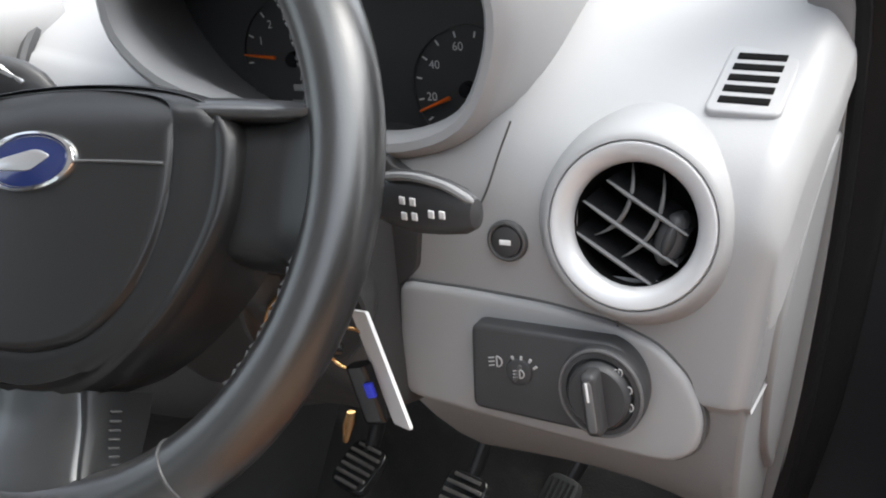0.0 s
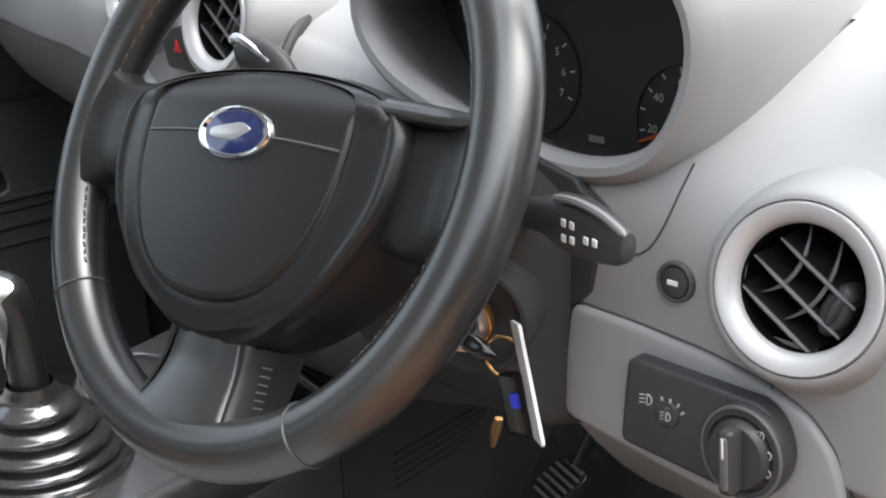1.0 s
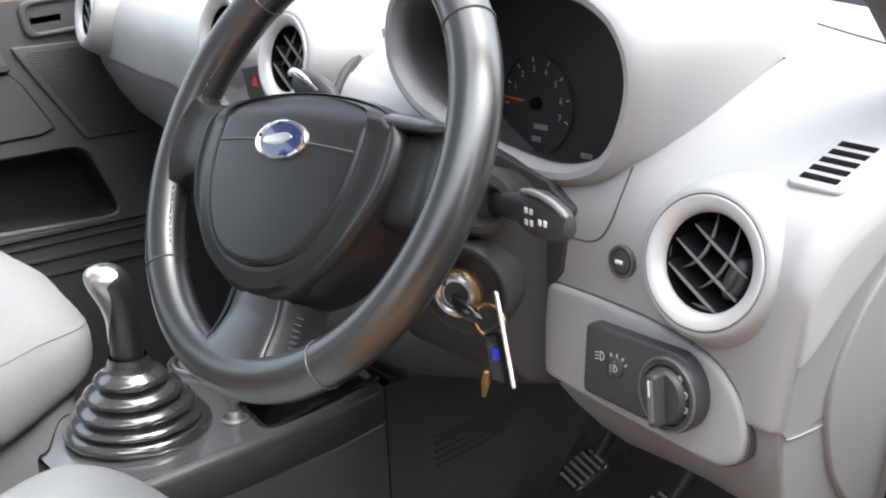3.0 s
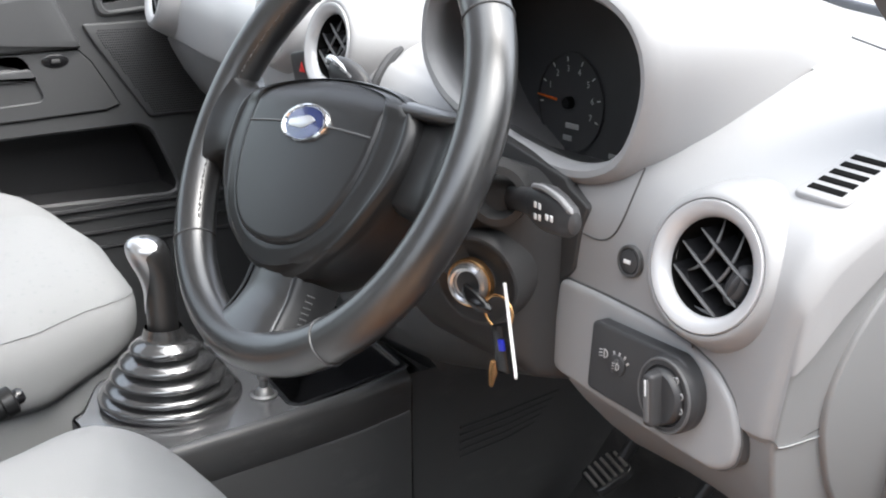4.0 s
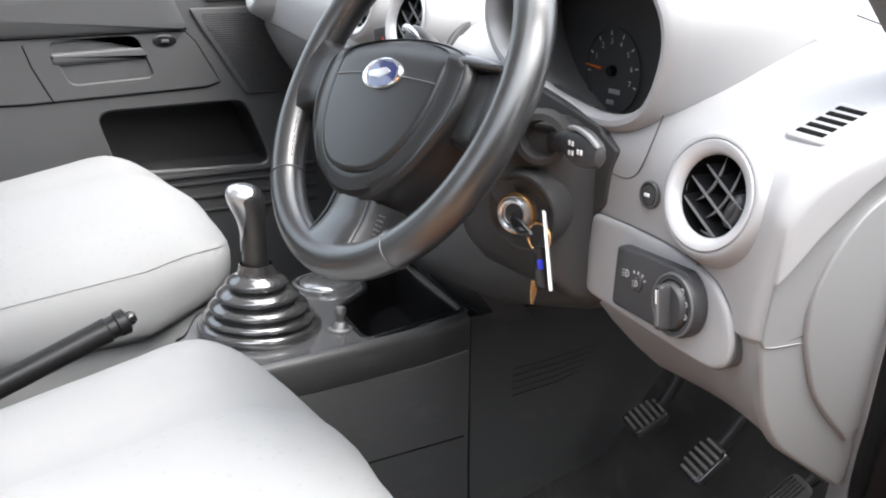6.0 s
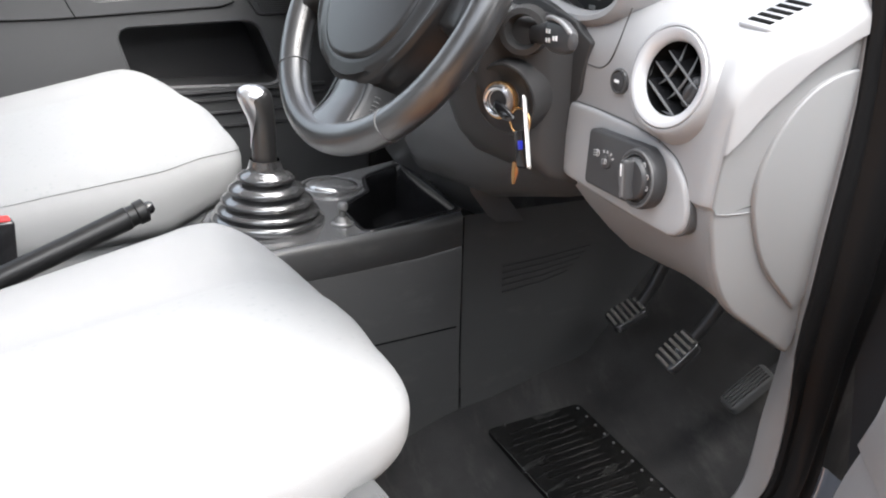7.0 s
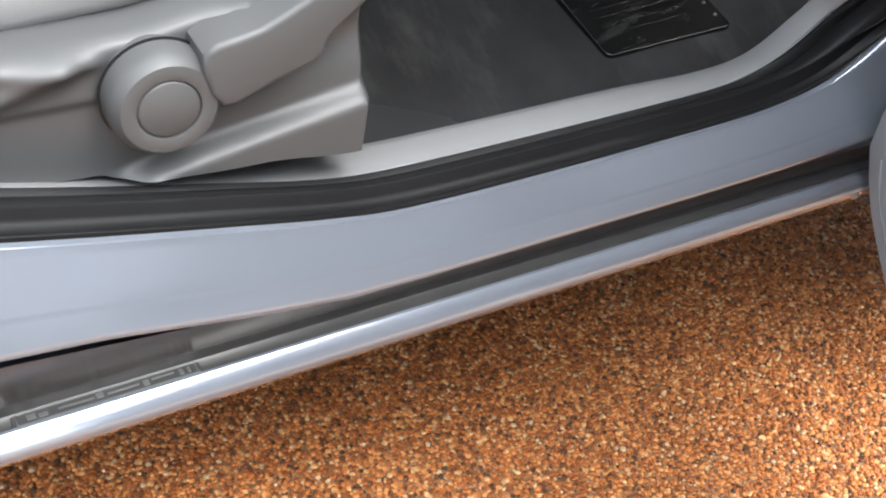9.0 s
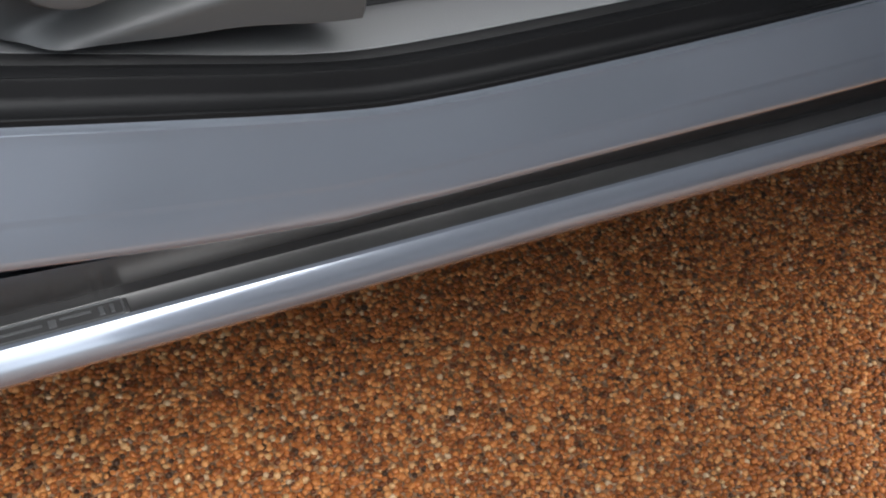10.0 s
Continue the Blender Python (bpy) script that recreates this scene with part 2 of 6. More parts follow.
def ccw(poly):
    s = sum(a[0] * b[1] - b[0] * a[1] for a, b in zip(poly, poly[1:] + poly[:1]))
    return list(poly) if s > 0 else list(poly)[::-1]


def skin(rings, cap0=False, cap1=False, closed=True, bm=None):
    """Faces between rings of equal length."""
    bm = bm or bmesh.new()
    vs = [[bm.verts.new(p) for p in ring] for ring in rings]
    k = len(rings[0])
    for a, b in zip(vs, vs[1:]):
        for i in range(k if closed else k - 1):
            j = (i + 1) % k
            if (a[i].co - a[j].co).length < 1e-7 and (b[i].co - b[j].co).length < 1e-7:
                continue
            try:
                bm.faces.new((a[i], a[j], b[j], b[i]))
            except ValueError:
                pass
    if cap0:
        bm.faces.new(vs[0][::-1])
    if cap1:
        bm.faces.new(vs[-1])
    return bm


def plate(poly, lo, hi, m=None, soft=0.003, back=True, bm=None, crown=0.0):
    """A plate with a rounded upper edge: poly in its plane (u, v), from height lo to hi, placed by m."""
    m = m or Matrix()
    p = ccw([Vector(q[:2]) for q in poly])
    rings = [(p, lo)] if lo < hi - soft else []
    for k in range(4):
        a = radians(90 * k / 3)
        rings.append((inset(p, soft * (1 - math.cos(a))), hi - soft + soft * math.sin(a)))
    if crown:
        c = sum(p, Vector((0, 0))) / len(p)
        q = inset(p, soft)
        for f in (0.93, 0.82, 0.68, 0.52, 0.36, 0.2, 0.08, 0.01):
            rings.append(([c + (v - c) * f for v in q], hi + crown * (1 - f * f)))
    out = [[m @ Vector((v.x, v.y, h)) for v in ring] for ring, h in rings]
    return skin(out, back, True, bm=bm)


def tube(path, radius, n=12, closed=False, squash=None, bm=None, up=None, caps=True):
    """A tube along a line; radius may be a number or a list; squash scales its second axis."""
    p = [Vector(q) for q in path]
    k = len(p)
    r = radius if isinstance(radius, (list, tuple)) else [radius] * k
    rings, ref = [], Vector(up) if up else None
    for i in range(k):
        t = (p[(i + 1) % k] - p[i - 1]) if closed else (p[min(i + 1, k - 1)] - p[max(i - 1, 0)])
        t.normalize()
        if ref is None:
            ref = t.orthogonal()
        s = ref - t * ref.dot(t)
        s.normalize()
        if not up:
            ref = s
        w = t.cross(s)
        q = squash or 1.0
        rings.append([p[i] + s * (r[i] * math.cos(2 * math.pi * j / n)) + w * (r[i] * q * math.sin(2 * math.pi * j / n)) for j in range(n)])
    if closed:
        rings.append(rings[0])
        bm = skin(rings, bm=bm)
        bmesh.ops.remove_doubles(bm, verts=bm.verts, dist=1e-6)
        return bm
    return skin(rings, caps, caps, bm=bm)


def lathe(profile, m=None, n=32, bm=None):
    """Turns (radius, height) pairs round the local z axis."""
    m = m or Matrix()
    bm = bm or bmesh.new()
    rows = []
    for r, h in profile:
        if r < 1e-6:
            rows.append([bm.verts.new(m @ Vector((0, 0, h)))])
        else:
            rows.append([bm.verts.new(m @ Vector((r * math.cos(2 * math.pi * j / n), r * math.sin(2 * math.pi * j / n), h))) for j in range(n)])
    for a, b in zip(rows, rows[1:]):
        for j in range(n):
            i = (j + 1) % n
            if len(a) == 1 and len(b) == 1:
                continue
            if len(a) == 1:
                bm.faces.new((a[0], b[i], b[j]))
            elif len(b) == 1:
                bm.faces.new((a[j], a[i], b[0]))
            else:
                bm.faces.new((a[j], a[i], b[i], b[j]))
    return bm


def block(size, m=None, soft=0.004, bm=None):
    """A box with rounded upright and upper edges, centred on its base."""
    w, d, h = size
    s = min(soft, 0.4 * min(size))
    poly = rounded([(-w / 2, -d / 2), (w / 2, -d / 2), (w / 2, d / 2), (-w / 2, d / 2)], s, 3)
    return plate(poly, 0, h, m, s, bm=bm)


def frame_of(o, x, y):
    """A pose from a place and two directions (x and roughly y)."""
    x = Vector(x).normalized()
    z = x.cross(Vector(y)).normalized()
    y = z.cross(x)
    r = Matrix((x, y, z)).transposed().to_4x4()
    return Matrix.Translation(o) @ r


def arc(r, a0, a1, n, c=(0, 0)):
    return [Vector((c[0] + r * math.cos(radians(a0 + (a1 - a0) * i / n)), c[1] + r * math.sin(radians(a0 + (a1 - a0) * i / n)))) for i in range(n + 1)]


def annulus(r0, r1, lo, hi, m, n=40, soft=0.0015, bm=None):
    """A flat ring with rounded rims."""
    s = soft
    prof = [(r0, lo), (r0, hi - s), (r0 + 0.3 * s, hi - 0.3 * s), (r0 + s, hi), (r1 - s, hi), (r1 - 0.3 * s, hi - 0.3 * s), (r1, hi - s), (r1, lo), (r0, lo)]
    return lathe(prof, m, n, bm)


def hole_plate(outer, hole, m, lo, hi, depth, soft=0.003, floor=True, bm=None):
    """A plate with an opening and a recess behind it; both outlines must have the same number of points."""
    o, h = ccw([Vector(q[:2]) for q in outer]), ccw([Vector(q[:2]) for q in hole])
    rings = [(o, lo), (o, hi - soft), (inset(o, soft), hi), (inset(h, -soft), hi), (h, hi - soft), (h, hi - depth)]
    out = [[m @ Vector((v.x, v.y, k)) for v in r] for r, k in rings]
    return skin(out, False, floor, bm=bm)


def resample(poly, n, start=None):
    """A closed outline as n points evenly along it, beginning nearest to start."""
    p = ccw([Vector(q[:2]) for q in poly])
    d = [0.0]
    for i in range(len(p)):
        d.append(d[-1] + (p[(i + 1) % len(p)] - p[i]).length)
    out = []
    for j in range(n):
        s = d[-1] * j / n
        i = max(k for k in range(len(p)) if d[k] <= s + 1e-12)
        seg = d[i + 1] - d[i]
        out.append(p[i].lerp(p[(i + 1) % len(p)], (s - d[i]) / seg if seg > 1e-12 else 0))
    if start is not None:
        k = min(range(n), key=lambda i: (out[i] - Vector(start)).length)
        out = out[k:] + out[:k]
    return out


def structure(name, bm, mat, label, category, sharp=42.0):
    return tagged(link_mesh(name, bm, mat, sharp), label, category, kind="structure")


# ---- ground ----
bm = bmesh.new()
bmesh.ops.create_grid(bm, x_segments=8, y_segments=8, size=60)
bmesh.ops.translate(bm, verts=bm.verts, vec=(0, 0, -0.0016))
structure("ground", bm, ground_mat, "brown resin-bound gravel drive surface", "ground")


def stone_bed(x0, x1, y0, y1, step):
    """Small pebbles set side by side in resin, as one mesh."""
    rng = np.random.default_rng(4)
    phi = (1 + 5 ** 0.5) / 2
    ico = np.array([(-1, phi, 0), (1, phi, 0), (-1, -phi, 0), (1, -phi, 0), (0, -1, phi), (0, 1, phi), (0, -1, -phi), (0, 1, -phi),
                    (phi, 0, -1), (phi, 0, 1), (-phi, 0, -1), (-phi, 0, 1)], float) / np.sqrt(1 + phi * phi)
    tri = np.array([(0, 11, 5), (0, 5, 1), (0, 1, 7), (0, 7, 10), (0, 10, 11), (1, 5, 9), (5, 11, 4), (11, 10, 2), (10, 7, 6), (7, 1, 8),
                    (3, 9, 4), (3, 4, 2), (3, 2, 6), (3, 6, 8), (3, 8, 9), (4, 9, 5), (2, 4, 11), (6, 2, 10), (8, 6, 7), (9, 8, 1)])
    gx, gy = np.meshgrid(np.arange(x0, x1, step), np.arange(y0, y1, step))
    n = gx.size
    c = np.stack([gx.ravel() + rng.uniform(-0.45, 0.45, n) * step, gy.ravel() + rng.uniform(-0.45, 0.45, n) * step, rng.uniform(-0.0024, 0.0002, n)], 1)
    r = rng.uniform(0.42, 0.82, (n, 1)) * step * np.stack([rng.uniform(0.8, 1.3, n), rng.uniform(0.8, 1.3, n), rng.uniform(0.55, 0.85, n)], 1)
    a = rng.uniform(0, 2 * np.pi, n)
    pts = ico[None] * r[:, None]
    x = pts[..., 0] * np.cos(a)[:, None] - pts[..., 1] * np.sin(a)[:, None]
    y = pts[..., 0] * np.sin(a)[:, None] + pts[..., 1] * np.cos(a)[:, None]
    pts = np.stack([x, y, pts[..., 2]], -1) + c[:, None]
    faces = (tri[None] + 12 * np.arange(n)[:, None, None]).reshape(-1, 3)
    me = bpy.data.meshes.new("gravel_stones")
    me.from_pydata(pts.reshape(-1, 3).tolist(), [], faces.tolist())
    me.polygons.foreach_set("use_smooth", np.ones(len(me.polygons), bool))
    me.materials.append(stones_mat)
    return tagged(new("gravel_stones", me), "brown and tan pebbles bound in clear resin", "gravel", kind="stuff")


stone_bed(0.36, 1.02, -0.52, 0.95, 0.0041)

# ---- car floor, sill, door aperture ----
STATIONS = [  # (sill seal outer, trim outer, trim inner), from the rear along the sill and up the front pillar
    ((0.607, -0.95, 0.58), (0.555, -0.95, 0.60), (0.50, -0.95, 0.57)),
    ((0.607, -0.60, 0.472), (0.555, -0.60, 0.490), (0.50, -0.60, 0.465)),
    ((0.607, -0.45, 0.440), (0.555, -0.45, 0.450), (0.50, -0.45, 0.425)),
    ((0.607, -0.30, 0.405), (0.555, -0.30, 0.409), (0.50, -0.30, 0.386)),
    ((0.608, -0.20, 0.384), (0.555, -0.20, 0.384), (0.50, -0.20, 0.362)),
    ((0.607, -0.12, 0.367), (0.555, -0.12, 0.365), (0.50, -0.12, 0.353)),
    ((0.606, -0.06, 0.359), (0.555, -0.06, 0.358), (0.50, -0.06, 0.347)),
    ((0.605, 0.05, 0.357), (0.555, 0.05, 0.357), (0.50, 0.05, 0.345)),
    ((0.603, 0.20, 0.358), (0.555, 0.20, 0.358), (0.50, 0.20, 0.345)),
    ((0.602, 0.30, 0.362), (0.555, 0.29, 0.362), (0.507, 0.285, 0.347)),
    ((0.602, 0.37, 0.378), (0.555, 0.345, 0.380), (0.517, 0.338, 0.362)),
    ((0.603, 0.42, 0.410), (0.558, 0.385, 0.415), (0.528, 0.374, 0.402)),
    ((0.612, 0.442, 0.455), (0.578, 0.398, 0.46), (0.549, 0.386, 0.458)),
    ((0.622, 0.446, 0.55), (0.600, 0.386, 0.55), (0.568, 0.380, 0.55)),
    ((0.644, 0.440, 0.65), (0.634, 0.348, 0.65), (0.590, 0.375, 0.65)),
    ((0.676, 0.430, 0.765), (0.661, 0.330, 0.78), (0.614, 0.350, 0.78)),
    ((0.706, 0.400, 0.95), (0.682, 0.322, 0.965), (0.650, 0.332, 0.965)),
    ((0.706, 0.350, 1.10), (0.682, 0.288, 1.09), (0.652, 0.300, 1.09)),
    ((0.650, 0.17, 1.28), (0.626, 0.12, 1.26), (0.608, 0.13, 1.26)),
    ((0.560, -0.10, 1.45), (0.540, -0.14, 1.43), (0.520, -0.10, 1.42)),
]


def lines_along(k, n=5):
    return curve_points([s[k] for s in STATIONS], n)


seal_out, trim_out, trim_in = (lines_along(k) for k in range(3))


def strip(profile_of, count):
    """A surface swept along the aperture: profile_of(i) gives one row of points."""
    return skin([profile_of(i) for i in range(count)], closed=False)


def lerp_up(i, t, up):
    """A place between trim and seal, raised off their surface."""
    a, b = trim_out[i], seal_out[i]
    along = (trim_out[min(i + 1, len(trim_out) - 1)] - trim_out[max(i - 1, 0)]).normalized()
    n = along.cross(b - a).normalized()
    if n.dot(Vector((0.3, -0.6, 0.75))) < 0:
        n = -n
    return a.lerp(b, t) + n * up


def trim_row(i):
    a, b = trim_in[i], trim_out[i]
    along = (trim_out[min(i + 1, len(trim_out) - 1)] - trim_out[max(i - 1, 0)]).normalized()
    n = along.cross(b - a).normalized()
    if n.dot(Vector((0.3, -0.6, 0.75))) < 0:
        n = -n
    deep = 0.10 if a.z < 0.7 else 0.012
    return [a - n * deep, a - n * 0.01, a - n * 0.002, a.lerp(b, 0.06) + n * 0.002, a.lerp(b, 0.3) + n * 0.004, a.lerp(b, 0.75) + n * 0.004,
            a.lerp(b, 0.95) + n * 0.002, b - n * 0.004]


N = len(trim_out)
structure("sill_trim", strip(trim_row, N), mid_plastic, "grey plastic scuff trim along the door opening", "sill trim")
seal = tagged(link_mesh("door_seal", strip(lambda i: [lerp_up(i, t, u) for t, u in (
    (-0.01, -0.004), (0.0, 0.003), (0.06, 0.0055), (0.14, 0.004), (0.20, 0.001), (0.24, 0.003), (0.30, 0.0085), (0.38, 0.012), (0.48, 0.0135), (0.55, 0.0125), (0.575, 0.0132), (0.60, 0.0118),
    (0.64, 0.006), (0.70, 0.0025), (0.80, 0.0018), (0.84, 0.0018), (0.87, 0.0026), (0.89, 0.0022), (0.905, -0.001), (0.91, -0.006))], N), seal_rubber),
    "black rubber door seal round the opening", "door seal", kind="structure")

# the painted sill: upper band, dark channel, outer lip
K = [i for i, p in enumerate(seal_out) if p.z < 0.80 and not (p.y > 0.3 and p.z > 0.49)]


LOW_EDGE = (-0.95, -0.60, -0.45, -0.30, -0.20, -0.12, -0.06, 0.05, 0.20, 0.30), (0.46, 0.395, 0.370, 0.350, 0.331, 0.317, 0.3140, 0.3150, 0.3160, 0.3180)


def edge_z(y):
    """Height of the painted sill's lower edge along the car."""
    return float(np.interp(y, *LOW_EDGE))


def paint_row(i):
    p = seal_out[i]
    front = max(0.0, min(1.0, (p.y - 0.30) / 0.14))
    lift = max(0.0, p.z - 0.40) if p.y > 0.30 else 0.0
    dz = 0.012 * front + lift * 0.93
    dy = 0.075 * front + 0.02 * min(1, lift / 0.2)
    k = 0.16 * max(0.0, p.z - 0.36) if p.y < 0 else 0.0
    low = Vector((0.632 + k + max(0.0, p.x - 0.606), p.y + dy, edge_z(p.y) + dz))
    p = p + Vector((-0.003, 0, -0.001))
    d = low - p
    return [p + Vector((-0.012, 0, 0.002)), p + Vector((-0.004, 0, 0.0012)), p] + [p + d * t + Vector((o, 0, o)) for t, o in ((0.012, 0.0009), (0.04, 0.0018), (0.08, 0.0014), (0.14, 0.0014), (0.30, 0.0014), (0.50, 0.0014), (0.645, 0.0015), (0.66, 0.00145), (0.69, 0.0011), (0.72, 0.0010), (0.94, 0.0010))] + [
        low, low + Vector((-0.0006, 0, -0.0016)), low + Vector((-0.005, 0, -0.007 + 0.6 * k)), low + Vector((-0.012, 0, -0.015 + 0.3 * k)), low + Vector((-0.022 - k, 0, -0.024))]


structure("sill_panel", skin([paint_row(i) for i in K], closed=False), paint, "slate blue metallic painted door sill", "car sill")
ys = [-0.95 + 0.1 * i for i in range(17)]
channel = skin([[Vector((0.630 + 0.4 * max(0.0, edge_z(y) - 0.32), y, edge_z(y) - 0.003))] + [Vector((x, y, z)) for x, z in ((0.6275, 0.312), (0.6235, 0.302), (0.6205, 0.292), (0.6215, 0.287), (0.626, 0.2845), (0.6325, 0.2845), (0.6355, 0.2862))] for y in ys], closed=False)
structure("sill_channel", channel, channel_gloss, "black plastic channel under the painted sill", "sill trim")
lip = skin([[Vector((x, y, z)) for x, z in ((0.6335, 0.2835), (0.6345, 0.2878), (0.6375, 0.2882), (0.6425, 0.2845), (0.6465, 0.2785), (0.6475, 0.2720), (0.6450, 0.2665), (0.638, 0.262),
                                          (0.630, 0.256), (0.60, 0.250), (0.52, 0.235), (0.40, 0.215))] for y in ys[:-1] + [0.408]], closed=False)
structure("sill_lip", lip, paint, "slate blue painted lower edge of the sill", "car sill")
# Unseen, added together with front_wing to shade the gravel.
structure("front_underbody", skin([[Vector((x, y, 0.21)) for x in (0.78, 0.40)] for y in (0.50, 2.0)], closed=False), dark_plastic, "unseen underside of the car's front, shading the gravel", "underbody")
structure("underbody", skin([[Vector((x, y, 0.2)) for x in (0.42, -0.78)] for y in (-1.4, 1.2)], closed=False), dark_plastic, "dark underside of the car", "underbody")


def floor_height(x, y):
    z = max(0.20, 0.247 - 0.32 * (x - 0.315) + 0.18 * (y - 0.348))
    if y < 0.30:
        z = max(0.20, z - 0.10 * (0.30 - y))
    if y > 0.52:
        z += 0.75 * (y - 0.52)
    if x < 0.09:
        z += 1.2 * (0.09 - x)
    return z + 0.003 * math.sin(17 * x + 5 * y) + 0.002 * math.sin(31 * y)


bm = bmesh.new()
xs, yy = [0.05 + 0.02 * i for i in range(25)], [-0.70 + 0.03 * i for i in range(50)]
grid = [[bm.verts.new((x, y, floor_height(x, y) + 0.0015 * noise.noise(Vector((40 * x, 40 * y, 1))))) for y in yy] for x in xs]
for i in range(len(xs) - 1):
    for j in range(len(yy) - 1):
        bm.faces.new((grid[i][j], grid[i + 1][j], grid[i + 1][j + 1], grid[i][j + 1]))
structure("floor", bm, carpet, "charcoal carpet in the driver's footwell", "carpet")
bm = skin([[Vector((x, y, z)) for x, z in ((-0.19, 0.50), (-0.235, 0.50), (-0.27, 0.40), (-0.32, 0.37), (-0.84, 0.37))] for y in (-0.9, 0.0, 0.82)], closed=False)
structure("floor_passenger", bm, carpet, "charcoal carpet in the passenger's footwell", "carpet")
bm = skin([[Vector((x, y, z)) for x in (0.66, 0.25, -0.25, -0.90)] for y, z in ((0.78, 0.35), (0.80, 0.60), (1.05, 1.09))], closed=False)
structure("firewall", bm, carpet, "dark lined wall at the front of the footwells", "bulkhead")
bm = skin([[Vector((x, y, z)) for x, z in ((0.535, 0.20), (0.56, 0.50), (0.60, 0.72))] for y in (0.40, 0.60, 0.80)], closed=False)
structure("kick_panel", bm, carpet, "dark side lining of the footwell", "lining")
bm = skin([[Vector((-0.825, y, z)) for z in (0.30, 0.60, 1.06)] for y in (0.52, 0.70, 1.02)], closed=False)
structure("kick_panel_passenger", bm, carpet, "dark side lining of the passenger's footwell", "lining")
# ---- shell over and behind the cabin, unseen, closing it for light ----
def slab(rows, thick, mat, name, label, category):
    bm = skin([[Vector(p) for p in r] for r in rows], closed=False)
    bmesh.ops.solidify(bm, geom=bm.faces[:], thickness=thick)
    return structure(name, bm, mat, label, category)


slab([[(x, y, z - 0.05 * (abs(x + 0.1) / 0.6) ** 3) for x in (-0.66, -0.4, -0.1, 0.2, 0.46)] for y, z in ((-0.12, 1.46), (-0.6, 1.52), (-1.2, 1.53), (-2.0, 1.48))], 0.03,
     headliner, "roof", "pale roof lining over the cabin", "roof")
slab([[(0.55, y, 0.45), (0.55, y, 1.0), (0.50, y - 0.02, 1.42)] for y in (-0.98, -0.84)], 0.04, mid_plastic, "pillar_driver", "grey centre pillar behind the front door", "pillar")
slab([[(-0.70, y, 1.42), (-0.80, y, 1.10), (-0.84, y, 0.6)] for y in (-1.0, -0.84)], 0.04, mid_plastic, "pillar_passenger", "grey centre pillar on the passenger's side", "pillar")
slab([[(-0.72, -0.12, 1.46), (-0.76, 0.3, 1.28), (-0.80, 0.72, 1.08)], [(-0.66, -0.12, 1.48), (-0.70, 0.3, 1.30), (-0.74, 0.72, 1.10)]], 0.03, mid_plastic,
     "pillar_front_passenger", "grey windscreen pillar on the passenger's side", "pillar")
slab([[(x, -2.0, z) for z in (0.4, 0.9)] for x in (-0.8, 0.6)], 0.05, mid_plastic, "tailgate", "grey lining at the rear of the cabin", "tailgate")
slab([[(0.58, y, 0.45), (0.60, y, 0.95)] for y in (-2.0, -0.98)], 0.05, mid_plastic, "rear_door_driver", "grey lining behind the front door", "lining")
slab([[(-0.84, y, 0.45), (-0.82, y, 1.0)] for y in (-2.0, -0.98)], 0.05, mid_plastic, "rear_door_passenger", "grey lining of the rear passenger's side", "lining")
bm = skin([[Vector(p) for p in r] for r in ([(0.50, -0.10, 1.47), (-0.1, -0.10, 1.51), (-0.68, -0.10, 1.47)], [(0.62, 1.10, 1.128), (-0.1, 1.16, 1.14), (-0.80, 1.10, 1.128)])], closed=False)
pane = structure("windscreen", bm, glass, "clear sloping windscreen glass", "windscreen")
pane.visible_shadow = False
# Unseen pane, slightly tinted to dim light from the passenger's side.
bm = skin([[Vector((-0.80, y, z)) for y, z in r] for r in ([(-0.84, 1.03), (0.36, 1.06)], [(-0.84, 1.25), (0.25, 1.26)], [(-0.84, 1.42), (-0.10, 1.43)])], closed=False)
structure("window_passenger", bm, tinted_glass, "tinted glass of the passenger's window", "window")
# Unseen rear panes, darkened to hold back light from behind.
for name, corners in (("window_rear", [[(-0.74, -2.0, 0.92), (0.54, -2.0, 0.92)], [(-0.66, -1.98, 1.47), (0.46, -1.98, 1.47)]]),
                      ("window_rear_driver", [[(0.60, -1.98, 0.96), (0.60, -1.0, 0.96)], [(0.49, -1.98, 1.43), (0.49, -1.0, 1.43)]]),
                      ("window_rear_passenger", [[(-0.82, -1.98, 1.0), (-0.82, -1.0, 1.0)], [(-0.68, -1.98, 1.43), (-0.68, -1.0, 1.43)]])):
    structure(name, skin([[Vector(p) for p in r] for r in corners], closed=False), dimming_glass, "unseen rear pane, darkened to dim light from behind", "window")
cover = [[(0.680, 0.335, 0.990), (0.668, 0.342, 1.000), (0.655, 0.370, 1.008)], [(0.680, 0.300, 1.09), (0.654, 0.312, 1.10), (0.640, 0.345, 1.11)],
         [(0.622, 0.13, 1.262), (0.608, 0.14, 1.27), (0.592, 0.17, 1.28)], [(0.54, -0.13, 1.43), (0.525, -0.13, 1.44), (0.51, -0.10, 1.45)]]
slab(cover, 0.012, light_plastic, "pillar_cover", "pale grey windscreen pillar cover", "pillar")
slab([[(x, y, z - 0.03 * (abs(x + 0.1) / 0.7) ** 2) for x in (-0.85, -0.45, -0.1, 0.25, 0.66)] for y, z in ((1.12, 1.12), (1.4, 1.07), (1.9, 0.95), (2.0, 0.75))], 0.02, paint, "bonnet", "slate blue painted bonnet", "bonnet")
